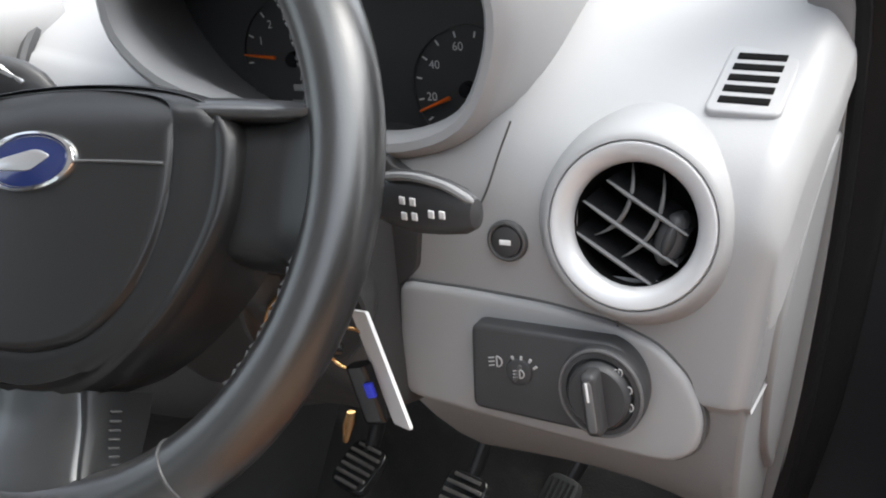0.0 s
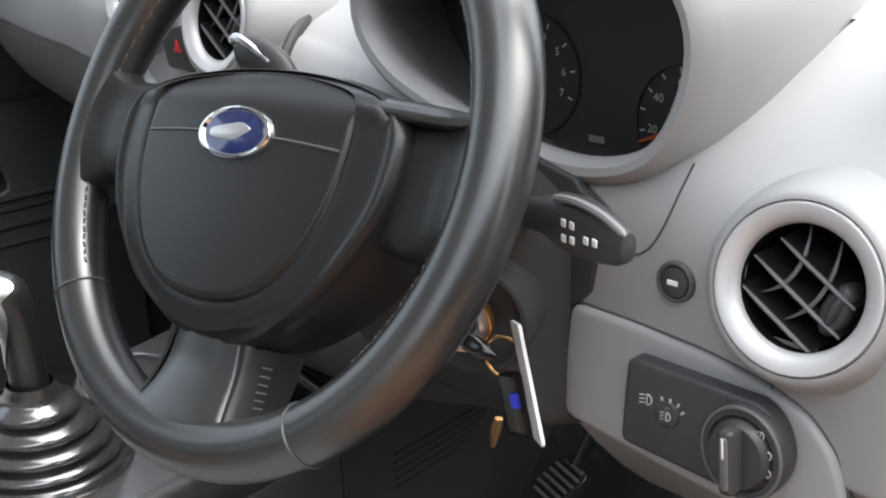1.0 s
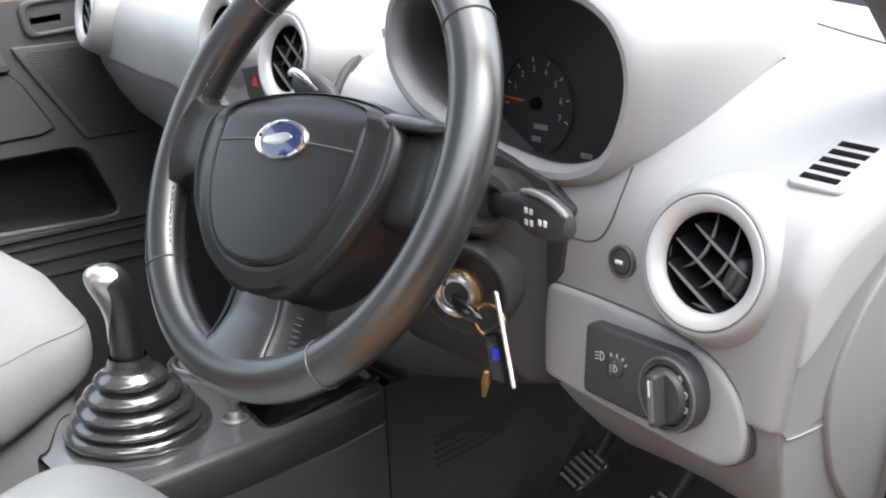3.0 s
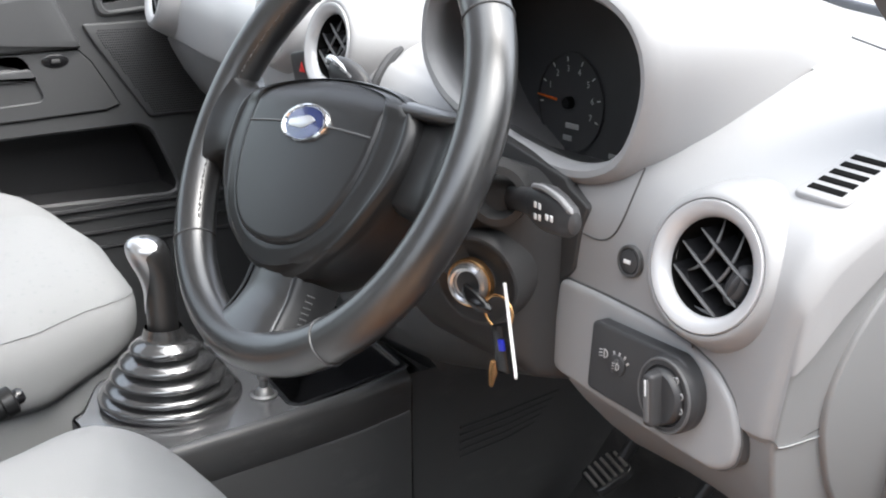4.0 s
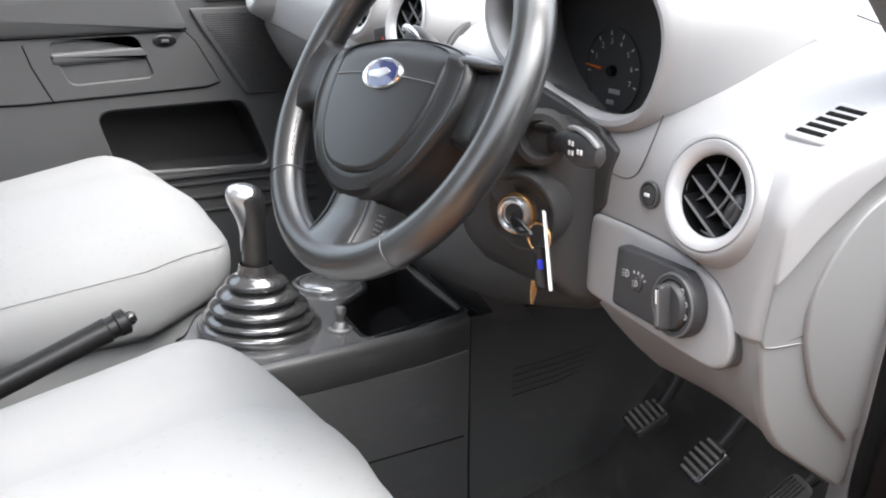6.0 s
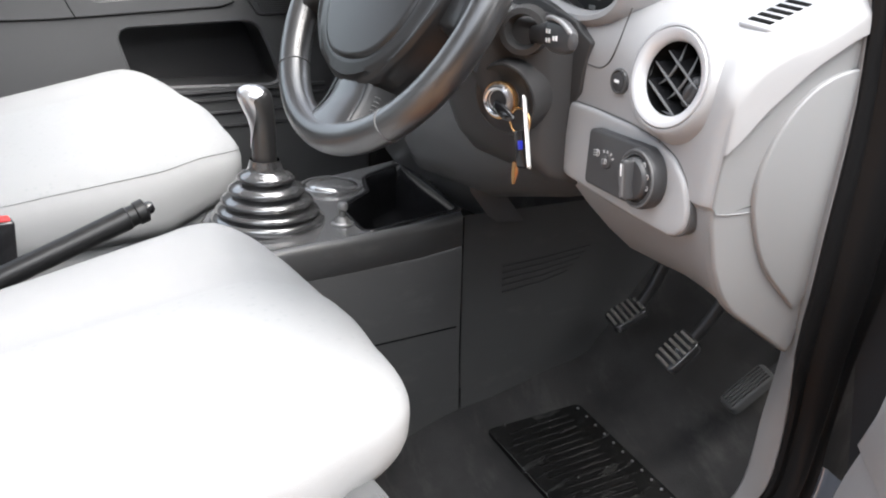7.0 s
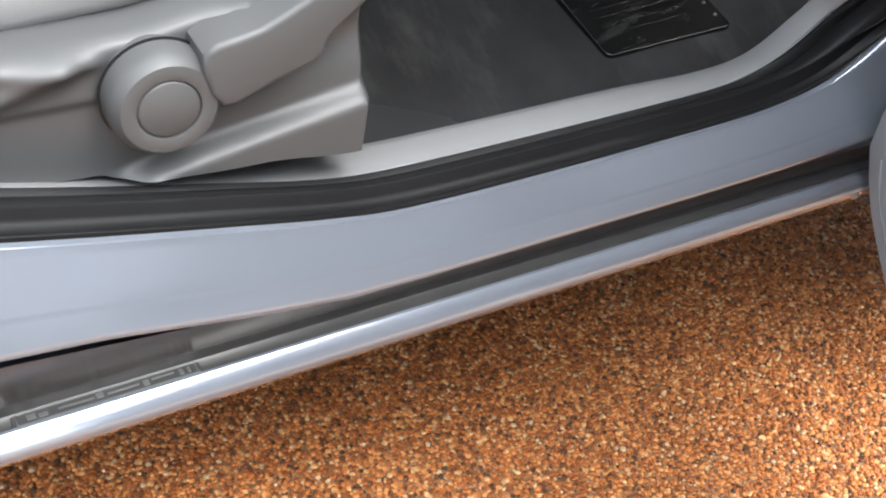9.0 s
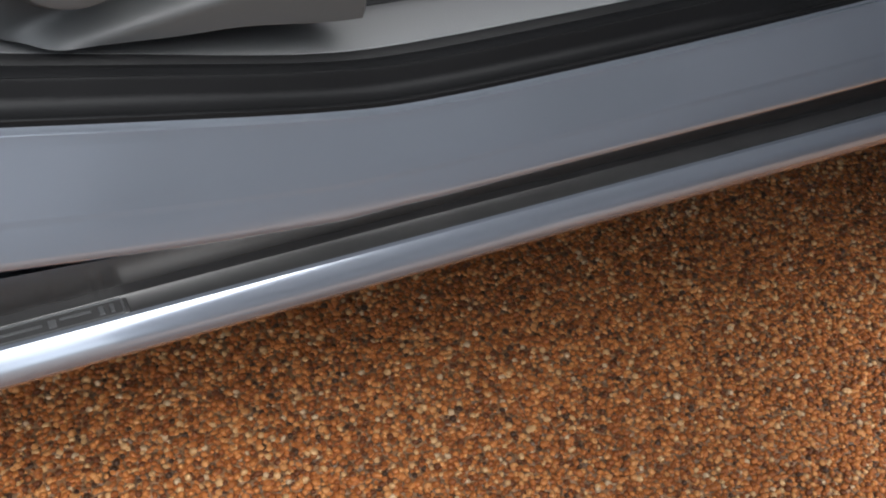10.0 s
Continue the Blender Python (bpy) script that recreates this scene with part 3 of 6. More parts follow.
# Unseen wing, added so that the gravel below it lies in shade.
slab([[(x, y, z) for x, z in ((0.80, 0.24), (0.82, 0.45), (0.81, 0.70), (0.76, 0.93))] for y in (0.54, 0.9, 1.4, 1.95)], 0.02, paint, "front_wing", "unseen slate blue front wing, there to shade the gravel", "car body")
# Added unseen walls; their gaps put sky patches into the sill's reflection.
for name, y0, y1, h in (("reflected_wall", -11.0, -0.5, 4.4), ("reflected_wall_middle", 0.22, 2.65, 4.2), ("reflected_wall_front", 3.05, 16.0, 4.4)):
    slab([[(6.0, y, z) for z in (-0.02, h)] for y in (y0, y1)], 0.12, wall_paint, name, "unseen grey wall, gapped to shape the sill's reflections", "wall")

# ---- dashboard ----
dash = base("dashboard", (0.0, 0.3, 0.65), "light grey moulded plastic dashboard with round silver vents", "dashboard")


def ramp_line(x, table):
    for (a, p), (b, q) in zip(table, table[1:]):
        if x <= b:
            return p + (q - p) * max(0.0, (x - a) / (b - a))
    return table[-1][1]


def ramp_of(x, table):
    for (a, p), (b, q) in zip(table, table[1:]):
        if x <= b:
            t = (x - a) / (b - a)
            t = max(0.0, min(1.0, t))
            return p + (q - p) * t * t * (3 - 2 * t)
    return table[-1][1]


FACE = [(-0.78, 0.33), (-0.72, 0.31), (-0.45, 0.285), (-0.30, 0.262), (-0.15, 0.225), (0.05, 0.195), (0.25, 0.180), (0.42, 0.177), (0.70, 0.177)]
RISE = [(-0.78, 0.070), (-0.30, 0.055), (0.05, 0.035), (0.25, 0.015), (0.42, 0.0), (0.70, 0.0)]
TOP = [(0.30, 0.895), (0.200, 0.896), (0.1815, 0.8985), (0.1775, 0.904), (0.1755, 0.935), (0.179, 0.965), (0.193, 0.992), (0.220, 1.010), (0.26, 1.026),
       (0.31, 1.044), (0.38, 1.066), (0.50, 1.088), (0.80, 1.110), (1.14, 1.122)]


TOP_FINE = [v.to_2d() for v in curve_points([(*p, 0) for p in TOP], 5)]
HOLE = [(0.344, 1.004), (0.385, 0.996), (0.43, 0.991), (0.464, 0.995), (0.491, 1.010), (0.507, 1.045), (0.507, 1.075), (0.490, 1.100), (0.455, 1.115), (0.40, 1.120), (0.33, 1.122),
        (0.28, 1.115), (0.253, 1.100), (0.246, 1.075), (0.250, 1.052), (0.273, 1.030), (0.306, 1.016)]
hole2 = resample([v.to_2d() for v in curve_points([(*p, 0) for p in HOLE], 5, True)], 72)
VENTS = [(0.596, 0.171, 0.950, 0.0430, 12, 4), (0.052, 0.186, 1.040, 0.042, 10, 0), (-0.118, 0.208, 1.050, 0.042, 10, 0), (-0.70, 0.290, 1.040, 0.046, 10, -8)]


def smooth01(t):
    t = max(0.0, min(1.0, t))
    return t * t * (3 - 2 * t)


def lean(x, z):
    """The right-hand end of the dashboard leans outwards as it rises."""
    return 0.16 * (z - 0.834) * max(0.0, min(1.0, (x - 0.55) / 0.1))


def top_row(x):
    dy, dz = ramp_of(x, FACE) - 0.177, ramp_of(x, RISE)
    fall = 0.011 * smooth01((x - 0.50) / 0.115)
    end = max(0.0, (x - 0.638) / 0.014)
    row = []
    for y, z in TOP_FINE:
        w = max(0.0, min(1.0, (0.6 - y) / 0.4))
        near = 1 - 0.6 * smooth01((y - 0.26) / 0.07) - 0.4 * smooth01((y - 0.33) / 0.12)
        drop = (fall * near + 0.022 * end ** 2) * smooth01((z - 0.915) / 0.075)
        skirt = smooth01((x - 0.425) / 0.010)
        if z < 0.935 and skirt:
            z = 0.935 - (0.935 - z) * (1 + 1.62 * skirt)
            sink = smooth01((0.935 - z) / 0.09) * skirt
            y += sink * (0.0035 - 0.0050 * smooth01((x - 0.600) / 0.050))
        row.append(Vector((x + lean(x, z), y + dy * w + 0.004 * end ** 3, z + dz * (1 if z < 1.0 else 0.9) - drop)))
    return row


def inside(p, poly):
    c = False
    for a, b in zip(poly, poly[1:] + poly[:1]):
        if (a.y > p.y) != (b.y > p.y) and p.x < (b.x - a.x) * (p.y - a.y) / (b.y - a.y) + a.x:
            c = not c
    return c


def flare_at(v):
    return max(0.0, min(1.0, (0.40 - v.x) / 0.15))


def open_up(bm):
    """Clears the dashboard's skin behind the vents and inside the instrument hood."""
    wide = inset(hole2, -0.009)
    flared = [Vector((v.x - 0.05 * flare_at(v), v.y)) for v in wide]
    gone = []
    for f in bm.faces:
        m = f.calc_center_median()
        if any(math.hypot(m.x - v[0], m.z - v[2]) < v[3] * 0.90 and m.y < v[1] + 0.09 for v in VENTS):
            gone.append(f)
        elif m.y < 0.36 and inside(Vector((m.x, m.z)), wide if m.y < 0.212 else flared):
            gone.append(f)
    bmesh.ops.delete(bm, geom=gone, context="FACES")
    return bm


xs_top = [-0.80 + 0.01 * i for i in range(142)] + [0.616, 0.622, 0.628, 0.633, 0.637, 0.640, 0.643, 0.646, 0.649, 0.652]
CAP_TOP = [(0.165, 0.880), (0.184, 0.905), (0.214, 0.938), (0.258, 0.974), (0.30, 0.997), (0.337, 1.010), (0.40, 1.014)]


def end_row(t):
    """The last rows of the upper moulding, rolling down to the end cap."""
    row = []
    for p in top_row(0.652):
        low = ramp_line(p.y, CAP_TOP) - 0.006
        drop = max(0.0, p.z - low) if p.y < 0.39 and p.z > 0.90 else 0.0
        row.append(p + Vector((0.0040 * math.sin(0.5 * math.pi * t) + lean(0.652, p.z - drop * t) - lean(0.652, p.z), 0, -drop * (1 - math.cos(0.5 * math.pi * t)))))
    return row


part("upper_panel", open_up(skin([top_row(x) for x in xs_top] + [end_row(t) for t in (0.25, 0.5, 0.75, 1.0)], closed=False)), light_plastic, dash, "smooth pale grey upper moulding")

LOW = [(0.40, 0.893), (0.20, 0.8915), (0.190, 0.890), (0.188, 0.884), (0.186, 0.86), (0.185, 0.83), (0.193, 0.805), (0.213, 0.782), (0.245, 0.750), (0.278, 0.722), (0.33, 0.694), (0.46, 0.66)]
LOWR = [(0.40, 0.893), (0.20, 0.8915), (0.186, 0.890), (0.184, 0.884), (0.184, 0.865), (0.184, 0.838), (0.192, 0.806), (0.207, 0.770), (0.228, 0.738), (0.262, 0.708), (0.325, 0.664), (0.330, 0.675)]


def low_row(x):
    t = max(0.0, min(1.0, (x - 0.50) / 0.15)) ** 1.6
    return [Vector((x + lean(x, a[1] * (1 - t) + b[1] * t), a[0] * (1 - t) + b[0] * t, a[1] * (1 - t) + b[1] * t)) for a, b in zip(LOW, LOWR)]


part("lower_panel", skin([low_row(x) for x in (0.436, 0.437, 0.46, 0.50, 0.53, 0.56, 0.59, 0.61, 0.63, 0.64, 0.647, 0.651)], closed=False), shaded_plastic, dash, "grey lower moulding")

# right-hand end cap with its raised panel
to_side = Matrix(((0, 0, 1, 0), (1, 0, 0, 0), (0, 1, 0, 0), (0, 0, 0, 1)))
to_end = Matrix(((0, 0.16, 1, -0.16 * 0.834), (1, 0, 0, 0), (0, 1, 0, 0), (0, 0, 0, 1)))
cap = [(0.337, 1.010), (0.30, 0.997), (0.258, 0.974), (0.214, 0.938), (0.188, 0.905), (0.1820, 0.884), (0.1820, 0.858), (0.1850, 0.832), (0.197, 0.795), (0.21, 0.765),
       (0.235, 0.730), (0.275, 0.700), (0.338, 0.658)]
cap_c = [v.to_2d() for v in curve_points([(*p, 0) for p in cap], 3)] + [Vector((0.345, 0.668)), Vector((0.352, 0.80)), Vector((0.352, 1.00))]
end_cap = part("end_cap", plate(cap_c, 0.644, 0.6545, to_end, 0.004), shaded_plastic, dash, "pale grey end moulding")
panel = [(0.345, 0.967), (0.30, 0.961), (0.268, 0.946), (0.243, 0.916), (0.229, 0.878), (0.2295, 0.845), (0.240, 0.815), (0.268, 0.768), (0.325, 0.714)]
panel_c = [v.to_2d() for v in curve_points([(*p, 0) for p in panel], 4)] + [Vector((0.342, 0.73)), Vector((0.349, 0.967))]
part("access_panel", plate(panel_c, 0.650, 0.6590, to_end, 0.003), shaded_plastic, end_cap, "pale grey removable side panel")
part("joint", tube([(0.6515, 0.187, 0.8325), (0.6532, 0.20, 0.834), (0.655, 0.235, 0.838)], 0.0009, 6), seat_plastic, end_cap)

# instrument hood and cluster


def hood_ring(grow, y, lift=0.0, flare=0.0):
    return [Vector((v.x - flare * flare_at(v), y, v.y + lift - 1.25 * flare * max(0.0, min(1.0, (1.06 - v.y) / 0.06)))) for v in (inset(hole2, -grow) if grow else hole2)]


hood = part("instrument_hood", skin([hood_ring(-0.004, 0.325, 0.0, 0.066), hood_ring(-0.001, 0.25, 0.0, 0.032), hood_ring(0.0, 0.20, 0.0, 0.004), hood_ring(0.0, 0.19), hood_ring(0.0015, 0.183), hood_ring(0.005, 0.178), hood_ring(0.010, 0.177),
                                     hood_ring(0.0145, 0.180), hood_ring(0.017, 0.187), hood_ring(0.018, 0.20), hood_ring(0.016, 0.25, 0.003, 0.036), hood_ring(0.012, 0.33, 0.006, 0.07),
                                     hood_ring(0.0, 0.42, -0.004, 0.07), hood_ring(-0.01, 0.50, -0.03, 0.07)]), light_plastic, dash, "pale grey cowl round the instruments")
bm = skin([hood_ring(0.004, 0.310, 0.0, 0.060)], False, True)
face = part("instrument_face", bm, hazed_instrument_black, dash, "instrument face with two dials, reflected haze in its grey")
toward = Matrix(((1, 0, 0, 0), (0, 0, -1, 0), (0, 1, 0, 0), (0, 0, 0, 1)))


def facing(x, y, z, tip=0.0, turn=0.0):
    """A pose whose z points at the seats, x to the right, y up; tip leans it upwards."""
    return Matrix.Translation((x, y, z)) @ pose(0, 0, 0, 0, 0, turn) @ pose(0, 0, 0, -tip) @ toward


def text_mesh(name, words, size, m, mat, parent):
    cu = bpy.data.curves.new(name, "FONT")
    cu.body, cu.size, cu.align_x, cu.align_y = words, size, "CENTER", "CENTER"
    tmp = bpy.data.objects.new(name, cu)
    scene.collection.objects.link(tmp)
    me = bpy.data.meshes.new_from_object(tmp.evaluated_get(bpy.context.evaluated_depsgraph_get()))
    bpy.data.objects.remove(tmp)
    me.transform(m)
    me.materials.clear()
    me.materials.append(mat)
    ob = new(name, me)
    ob.parent = parent
    if parent.type == "EMPTY":
        ob.matrix_parent_inverse = Matrix.Translation(parent.location).inverted()
    return ob


def dial(cx, cz, r, a0, a1, steps, words, needle, parent):
    m = facing(cx, 0.3085, cz)
    d = part("dial", annulus(r, r + 0.0016, 0, 0.002, m), charcoal, parent)
    for i in range(steps + 1):
        a = radians(a0 + (a1 - a0) * i / steps)
        p = Vector((math.cos(a), math.sin(a)))
        q = m @ Matrix.Translation((p.x * r * 0.90, p.y * r * 0.90, 0.001)) @ pose(0, 0, 0, 0, 0, math.degrees(a))
        part("tick", block((r * 0.10, 0.0012, 0.0006), q, 0.0002), white_paint, d)
        if words and i < len(words) and words[i]:
            text_mesh("numeral", words[i], 0.0085, m @ Matrix.Translation((p.x * r * 0.70, p.y * r * 0.70, 0.0012)), white_paint, d)
    a = radians(needle)
    path = [m @ Vector((math.cos(a) * s, math.sin(a) * s, 0.004)) for s in (0.36 * r, 0.97 * r)]
    part("needle", tube(path, [0.0016, 0.0008], 6), orange, d, "orange needle")
    part("boss", lathe([(0, 0.007), (0.005, 0.007), (0.006, 0.004), (0.006, 0)], m, 16), black_gloss, d)
    return d


dial(0.292, 1.006, 0.045, 185, -20, 7, ["", "1", "2", "3", "4", "5", "6", "7"], 176, face)
dial(0.434, 0.987, 0.043, 215, -35, 11, ["", "20", "", "40", "", "60", "", "80", "", "", "", ""], 203, face)
for k, (x, z, w) in enumerate(((0.296, 0.984, 0.018), (0.290, 0.972, 0.012), (0.355, 0.965, 0.014))):
    part("display", block((w, 0.005, 0.001), facing(x, 0.3085, z), 0.0004), grey_print, face)


# round vents
def vent(x, y, z, r, tip, turn, parent, turn_vanes=-32):
    m = facing(x, y, z, tip, turn)
    v = part("vent", lathe([(r * 1.075, -0.006), (r * 1.075, 0.0030), (r * 1.06, 0.0046), (r * 1.03, 0.0048), (r * 0.92, 0.0030), (r * 0.84, 0.0005), (r * 0.805, -0.003), (r * 0.797, -0.006)], m, 48), ring_silver, parent, "silver ring round a black air vent")
    part("collar", lathe([(r * 1.62, -0.075), (r * 1.50, -0.042), (r * 1.40, -0.022), (r * 1.31, -0.009), (r * 1.24, -0.0015), (r * 1.19, 0.0018), (r * 1.14, 0.0034), (r * 1.10, 0.0036), (r * 1.085, 0.0024), (r * 1.082, -0.002)], m, 48), light_plastic, v, "pale grey flared collar")
    part("housing", lathe([(r * 0.797, -0.004), (r * 0.775, -0.03), (r * 0.64, -0.05), (0, -0.055)], m, 32), void_black, v)
    vm = m @ Matrix.Translation((0, 0, -0.010)) @ pose(0, 0, 0, 0, 0, turn_vanes)
    for s in (-0.40, 0.0, 0.40):
        w = math.sqrt(max(0.05, 0.57 - s * s)) * r * 0.97
        e = vm @ Matrix.Translation((0, s * r, -0.016)) @ pose(0, 0, 0, 18, 0, 0)
        part("vane", block((2 * w, 0.0020, 0.020), e, 0.0007), black_gloss, v)
        # Grey rods stand in for the light that the blade edges catch.
        part("vane_glint", tube([e @ Vector((-w, 0, 0.0203)), e @ Vector((-0.5 * w, 0, 0.0206)), e @ Vector((0.5 * w, 0, 0.0206)), e @ Vector((w, 0, 0.0203))], [0.0005, 0.0013, 0.0013, 0.0005], 6), vane_grey, v, "thin grey rod for light caught on the edge")
    for s, reach in ((-0.40, 0.78), (0.02, 0.72)):
        w = math.sqrt(max(0.05, 0.57 - s * s)) * r * 0.93
        bow = [Vector((s * r + 0.30 * r * (1 - k * k) - 0.10 * r, w * k, 0.0015 - 0.007 * k * k)) for k in [-reach + (1.0 + reach) * j / 12 for j in range(13)]]
        part("fin", skin([[vm @ (p + Vector((d, 0, h))) for d, h in ((-0.0009, -0.017), (-0.0009, 0.001), (0.0009, 0.001), (0.0009, -0.017))] for p in bow], True, True), black_gloss, v)
        part("vane_glint", tube([vm @ (p + Vector((0, 0, 0.0012))) for p in bow], [0.0003, 0.0006, 0.0009] + [0.0013] * 7 + [0.0009, 0.0006, 0.0003], 6), vane_grey, v, "thin grey rod for light caught on the edge")
    part("thumb_grip", plate([(0.46 * r + 0.20 * r * math.cos(k * math.pi / 12), -0.05 * r + 0.36 * r * math.sin(k * math.pi / 12)) for k in range(24)], -0.016, 0.003, vm @ pose(0, 0, 0, 0, 0, 32 - 18), 0.005, crown=0.004), dark_plastic, v, "ribbed black thumb grip")
    return v


for v in VENTS:
    vent(*v, dash)

# demister grille on the top corner
gm = frame_of((0.6275, 0.226, 1.0040), (1, 0, -0.045), (0.06, 1, 0.34))
g = part("demister_grille", plate(rounded([(-0.006, -0.008), (0.036, -0.008), (0.036, 0.060), (-0.006, 0.060)], 0.006), -0.012, 0.0016, gm, 0.002), light_plastic, dash, "pale grey slotted demister outlet")
for i in range(5):
    part("slot", block((0.028, 0.0062, 0.0012), gm @ Matrix.Translation((0.0140, 0.003 + 0.0112 * i, 0.0012)), 0.0004), void_black, g)

# switches on the driver's side
bmn = facing(0.519, 0.1745, 0.933, 3)
sw = part("round_button", annulus(0.0095, 0.0125, -0.004, 0.003, bmn, 28), charcoal, dash, "dark round push button")
part("cap", lathe([(0.0095, 0.0), (0.0090, 0.0025), (0.006, 0.0035), (0, 0.004)], bmn, 24), dark_plastic, sw)
part("symbol", block((0.007, 0.003, 0.0006), bmn @ Matrix.Translation((0, 0, 0.0038)), 0.0003), white_paint, sw)
lid = [(0.444, 0.9000), (0.440, 0.860), (0.440, 0.8215), (0.500, 0.8130), (0.548, 0.8075), (0.590, 0.8030), (0.614, 0.8020), (0.629, 0.8120), (0.6325, 0.8330), (0.624, 0.8580), (0.606, 0.8770), (0.580, 0.8880), (0.540, 0.8945), (0.490, 0.8985)]
lid_m = Matrix(((1, 0, 0, 0), (0.02, 0, -1, 0.168), (0, 1, 0, 0), (0, 0, 0, 1)))
lid_line = [v.to_3d() for v in resample(rounded(lid, 0.008, 4), 90)]
part("lid_gap", plate([v + (v - Vector((0.53, 0.85, 0))).normalized() * 0.0018 for v in lid_line], -0.02, 0.0018, lid_m, 0.0006), seat_plastic, dash)
part("storage_lid", plate(lid_line, -0.02, 0.0062, lid_m, 0.0040, crown=0.0012), light_plastic, dash, "pale grey lid with rounded end")
pm = Matrix(((1, 0, 0, 0), (0.02, 0, -1, 0.1545), (0, 1, 0, 0), (0, 0, 0, 1)))
sp = [Vector(p) for p in ((0.504, 0.8842), (0.5005, 0.8835), (0.4985, 0.8818), (0.4978, 0.879), (0.4952, 0.834), (0.4957, 0.8305), (0.4977, 0.8282), (0.501, 0.8274))] + [Vector((0.577 + 0.0265 * math.cos(radians(a)), 0.8525 + 0.0310 * math.sin(radians(a)))) for a in range(-104, 85, 9)]
plate_sw = part("light_switch_panel", plate(sp, -0.006, 0.0060, pm, 0.003), dark_plastic, dash, "dark grey lighting switch panel with rounded end")
km = Matrix.Translation((0.579, 0.159, 0.8525)) @ Matrix.Diagonal((0.88, 1, 0.98, 1)) @ pose(0, 0, 0, 0, 0, 0) @ toward
part("bezel", lathe([(0.0295, -0.006), (0.0295, 0.002), (0.028, 0.004), (0.0235, 0.0045), (0.0225, 0.002), (0, 0.002)], km, 40), dark_plastic, plate_sw)
part("knob_ring", annulus(0.0268, 0.0288, 0.003, 0.0050, km, 40, 0.0008), vane_grey, plate_sw, "thin grey ring")
knob = part("rotary_knob", lathe([(0.0215, 0.0), (0.021, 0.008), (0.019, 0.010), (0, 0.0105)], km, 36), dark_plastic, plate_sw, "black rotary light switch")
part("grip", plate(rounded([(-0.0055, -0.020), (0.0055, -0.020), (0.0055, 0.020), (-0.0055, 0.020)], 0.004), 0.006, 0.021, km @ pose(0, 0, 0, 0, 0, 6), 0.004), dark_plastic, knob)
part("grip_face", plate(rounded([(-0.0030, -0.0165), (0.0030, -0.0165), (0.0030, 0.0165), (-0.0030, 0.0165)], 0.0028), 0.019, 0.0216, km @ pose(0, 0, 0, 0, 0, 6), 0.001), vane_grey, knob, "silver-grey grip face")
part("marker", block((0.0016, 0.012, 0.0008), km @ pose(0, 0, 0, 0, 0, 6) @ Matrix.Translation((0, 0.010, 0.0213)), 0.0004), white_paint, knob)
def lamp_sign(m, size, parent, mat, rays=3):
    """A lamp pictogram: a D-shaped bulb and short beams beside it."""
    line = arc(0.42 * size, 90, -90, 10, (0.10 * size, 0))
    part("symbol", tube([m @ Vector((p.x, p.y, 0.0003)) for p in line + [line[0]]], 0.07 * size, 5), mat, parent)
    for k in range(rays):
        z = size * (0.32 - 0.64 * k / max(1, rays - 1))
        part("symbol", tube([m @ Vector((-0.10 * size, z, 0.0003)), m @ Vector((-0.55 * size, z - 0.10 * size, 0.0003))], 0.06 * size, 5), mat, parent)


for dx, dz in ((0.0190, 0.006), (0.0195, -0.005), (0.0130, 0.0165)):
    lamp_sign(km @ Matrix.Translation((dx, dz, 0.0050)), 0.0058, plate_sw, grey_print, 2)
tw = pm @ Matrix.Translation((0.5275, 0.857, 0.0060))
part("thumbwheel", lathe([(0.0085, 0), (0.008, 0.0015), (0.0055, 0.0022), (0, 0.0026)], tw, 24), dark_plastic, plate_sw)
part("thumbwheel_slot", plate(rounded([(-0.0012, -0.006), (0.0012, -0.006), (0.0012, 0.006), (-0.0012, 0.006)], 0.0008), 0.001, 0.0034, tw @ pose(0, 0, 0, 0, 0, -20), 0.0005), charcoal, plate_sw)
lamp_sign(tw @ Matrix.Translation((-0.0145, 0.0050, 0.0004)), 0.0080, plate_sw, grey_print)
for k, (dx, dz) in enumerate(((-0.0035, 0.0085), (0.0020, 0.0090), (0.0075, 0.0080), (0.0105, 0.0040))):
    part("symbol", block((0.0016, 0.0030, 0.0005), tw @ Matrix.Translation((dx, dz, 0.0003)) @ pose(0, 0, 0, 0, 0, 15 - 22 * k), 0.0003), grey_print, plate_sw)
lamp_sign(tw @ Matrix.Translation((0.0010, 0.0, 0.0028)), 0.0065, plate_sw, grey_print)

# knee panel, glovebox and centre stack
knee = [(0.30, 0.70), (0.245, 0.700), (0.218, 0.712), (0.205, 0.74), (0.203, 0.80), (0.21, 0.86), (0.30, 0.90)]
# The shade under the dashboard is put into this panel's darker plastic.
part("knee_panel", skin([[Vector((x, y + dy, z + dz * smooth01((0.88 - z) / 0.14))) for y, z in knee] for x, dy, dz in ((-0.03, 0.03, 0.005), (0.03, 0.01, 0.007), (0.20, 0.0, 0.022), (0.36, 0.0, 0.065), (0.436, 0.004, 0.110))], closed=False), door_plastic, dash, "grey knee panel under the steering column")
glove = [(0.20, 0.785), (0.150, 0.800), (0.105, 0.825), (0.062, 0.862), (0.034, 0.900), (0.012, 0.940), (0.006, 0.956), (0.008, 0.964), (0.02, 0.968), (0.1, 0.972)]
part("glovebox_lid", skin([[Vector((x, y + ramp_of(x, FACE) + 0.004, z)) for y, z in glove] for x in (-0.785, -0.70, -0.6, -0.5, -0.4, -0.3, -0.235)], closed=False), mid_plastic, dash, "grey glovebox lid")
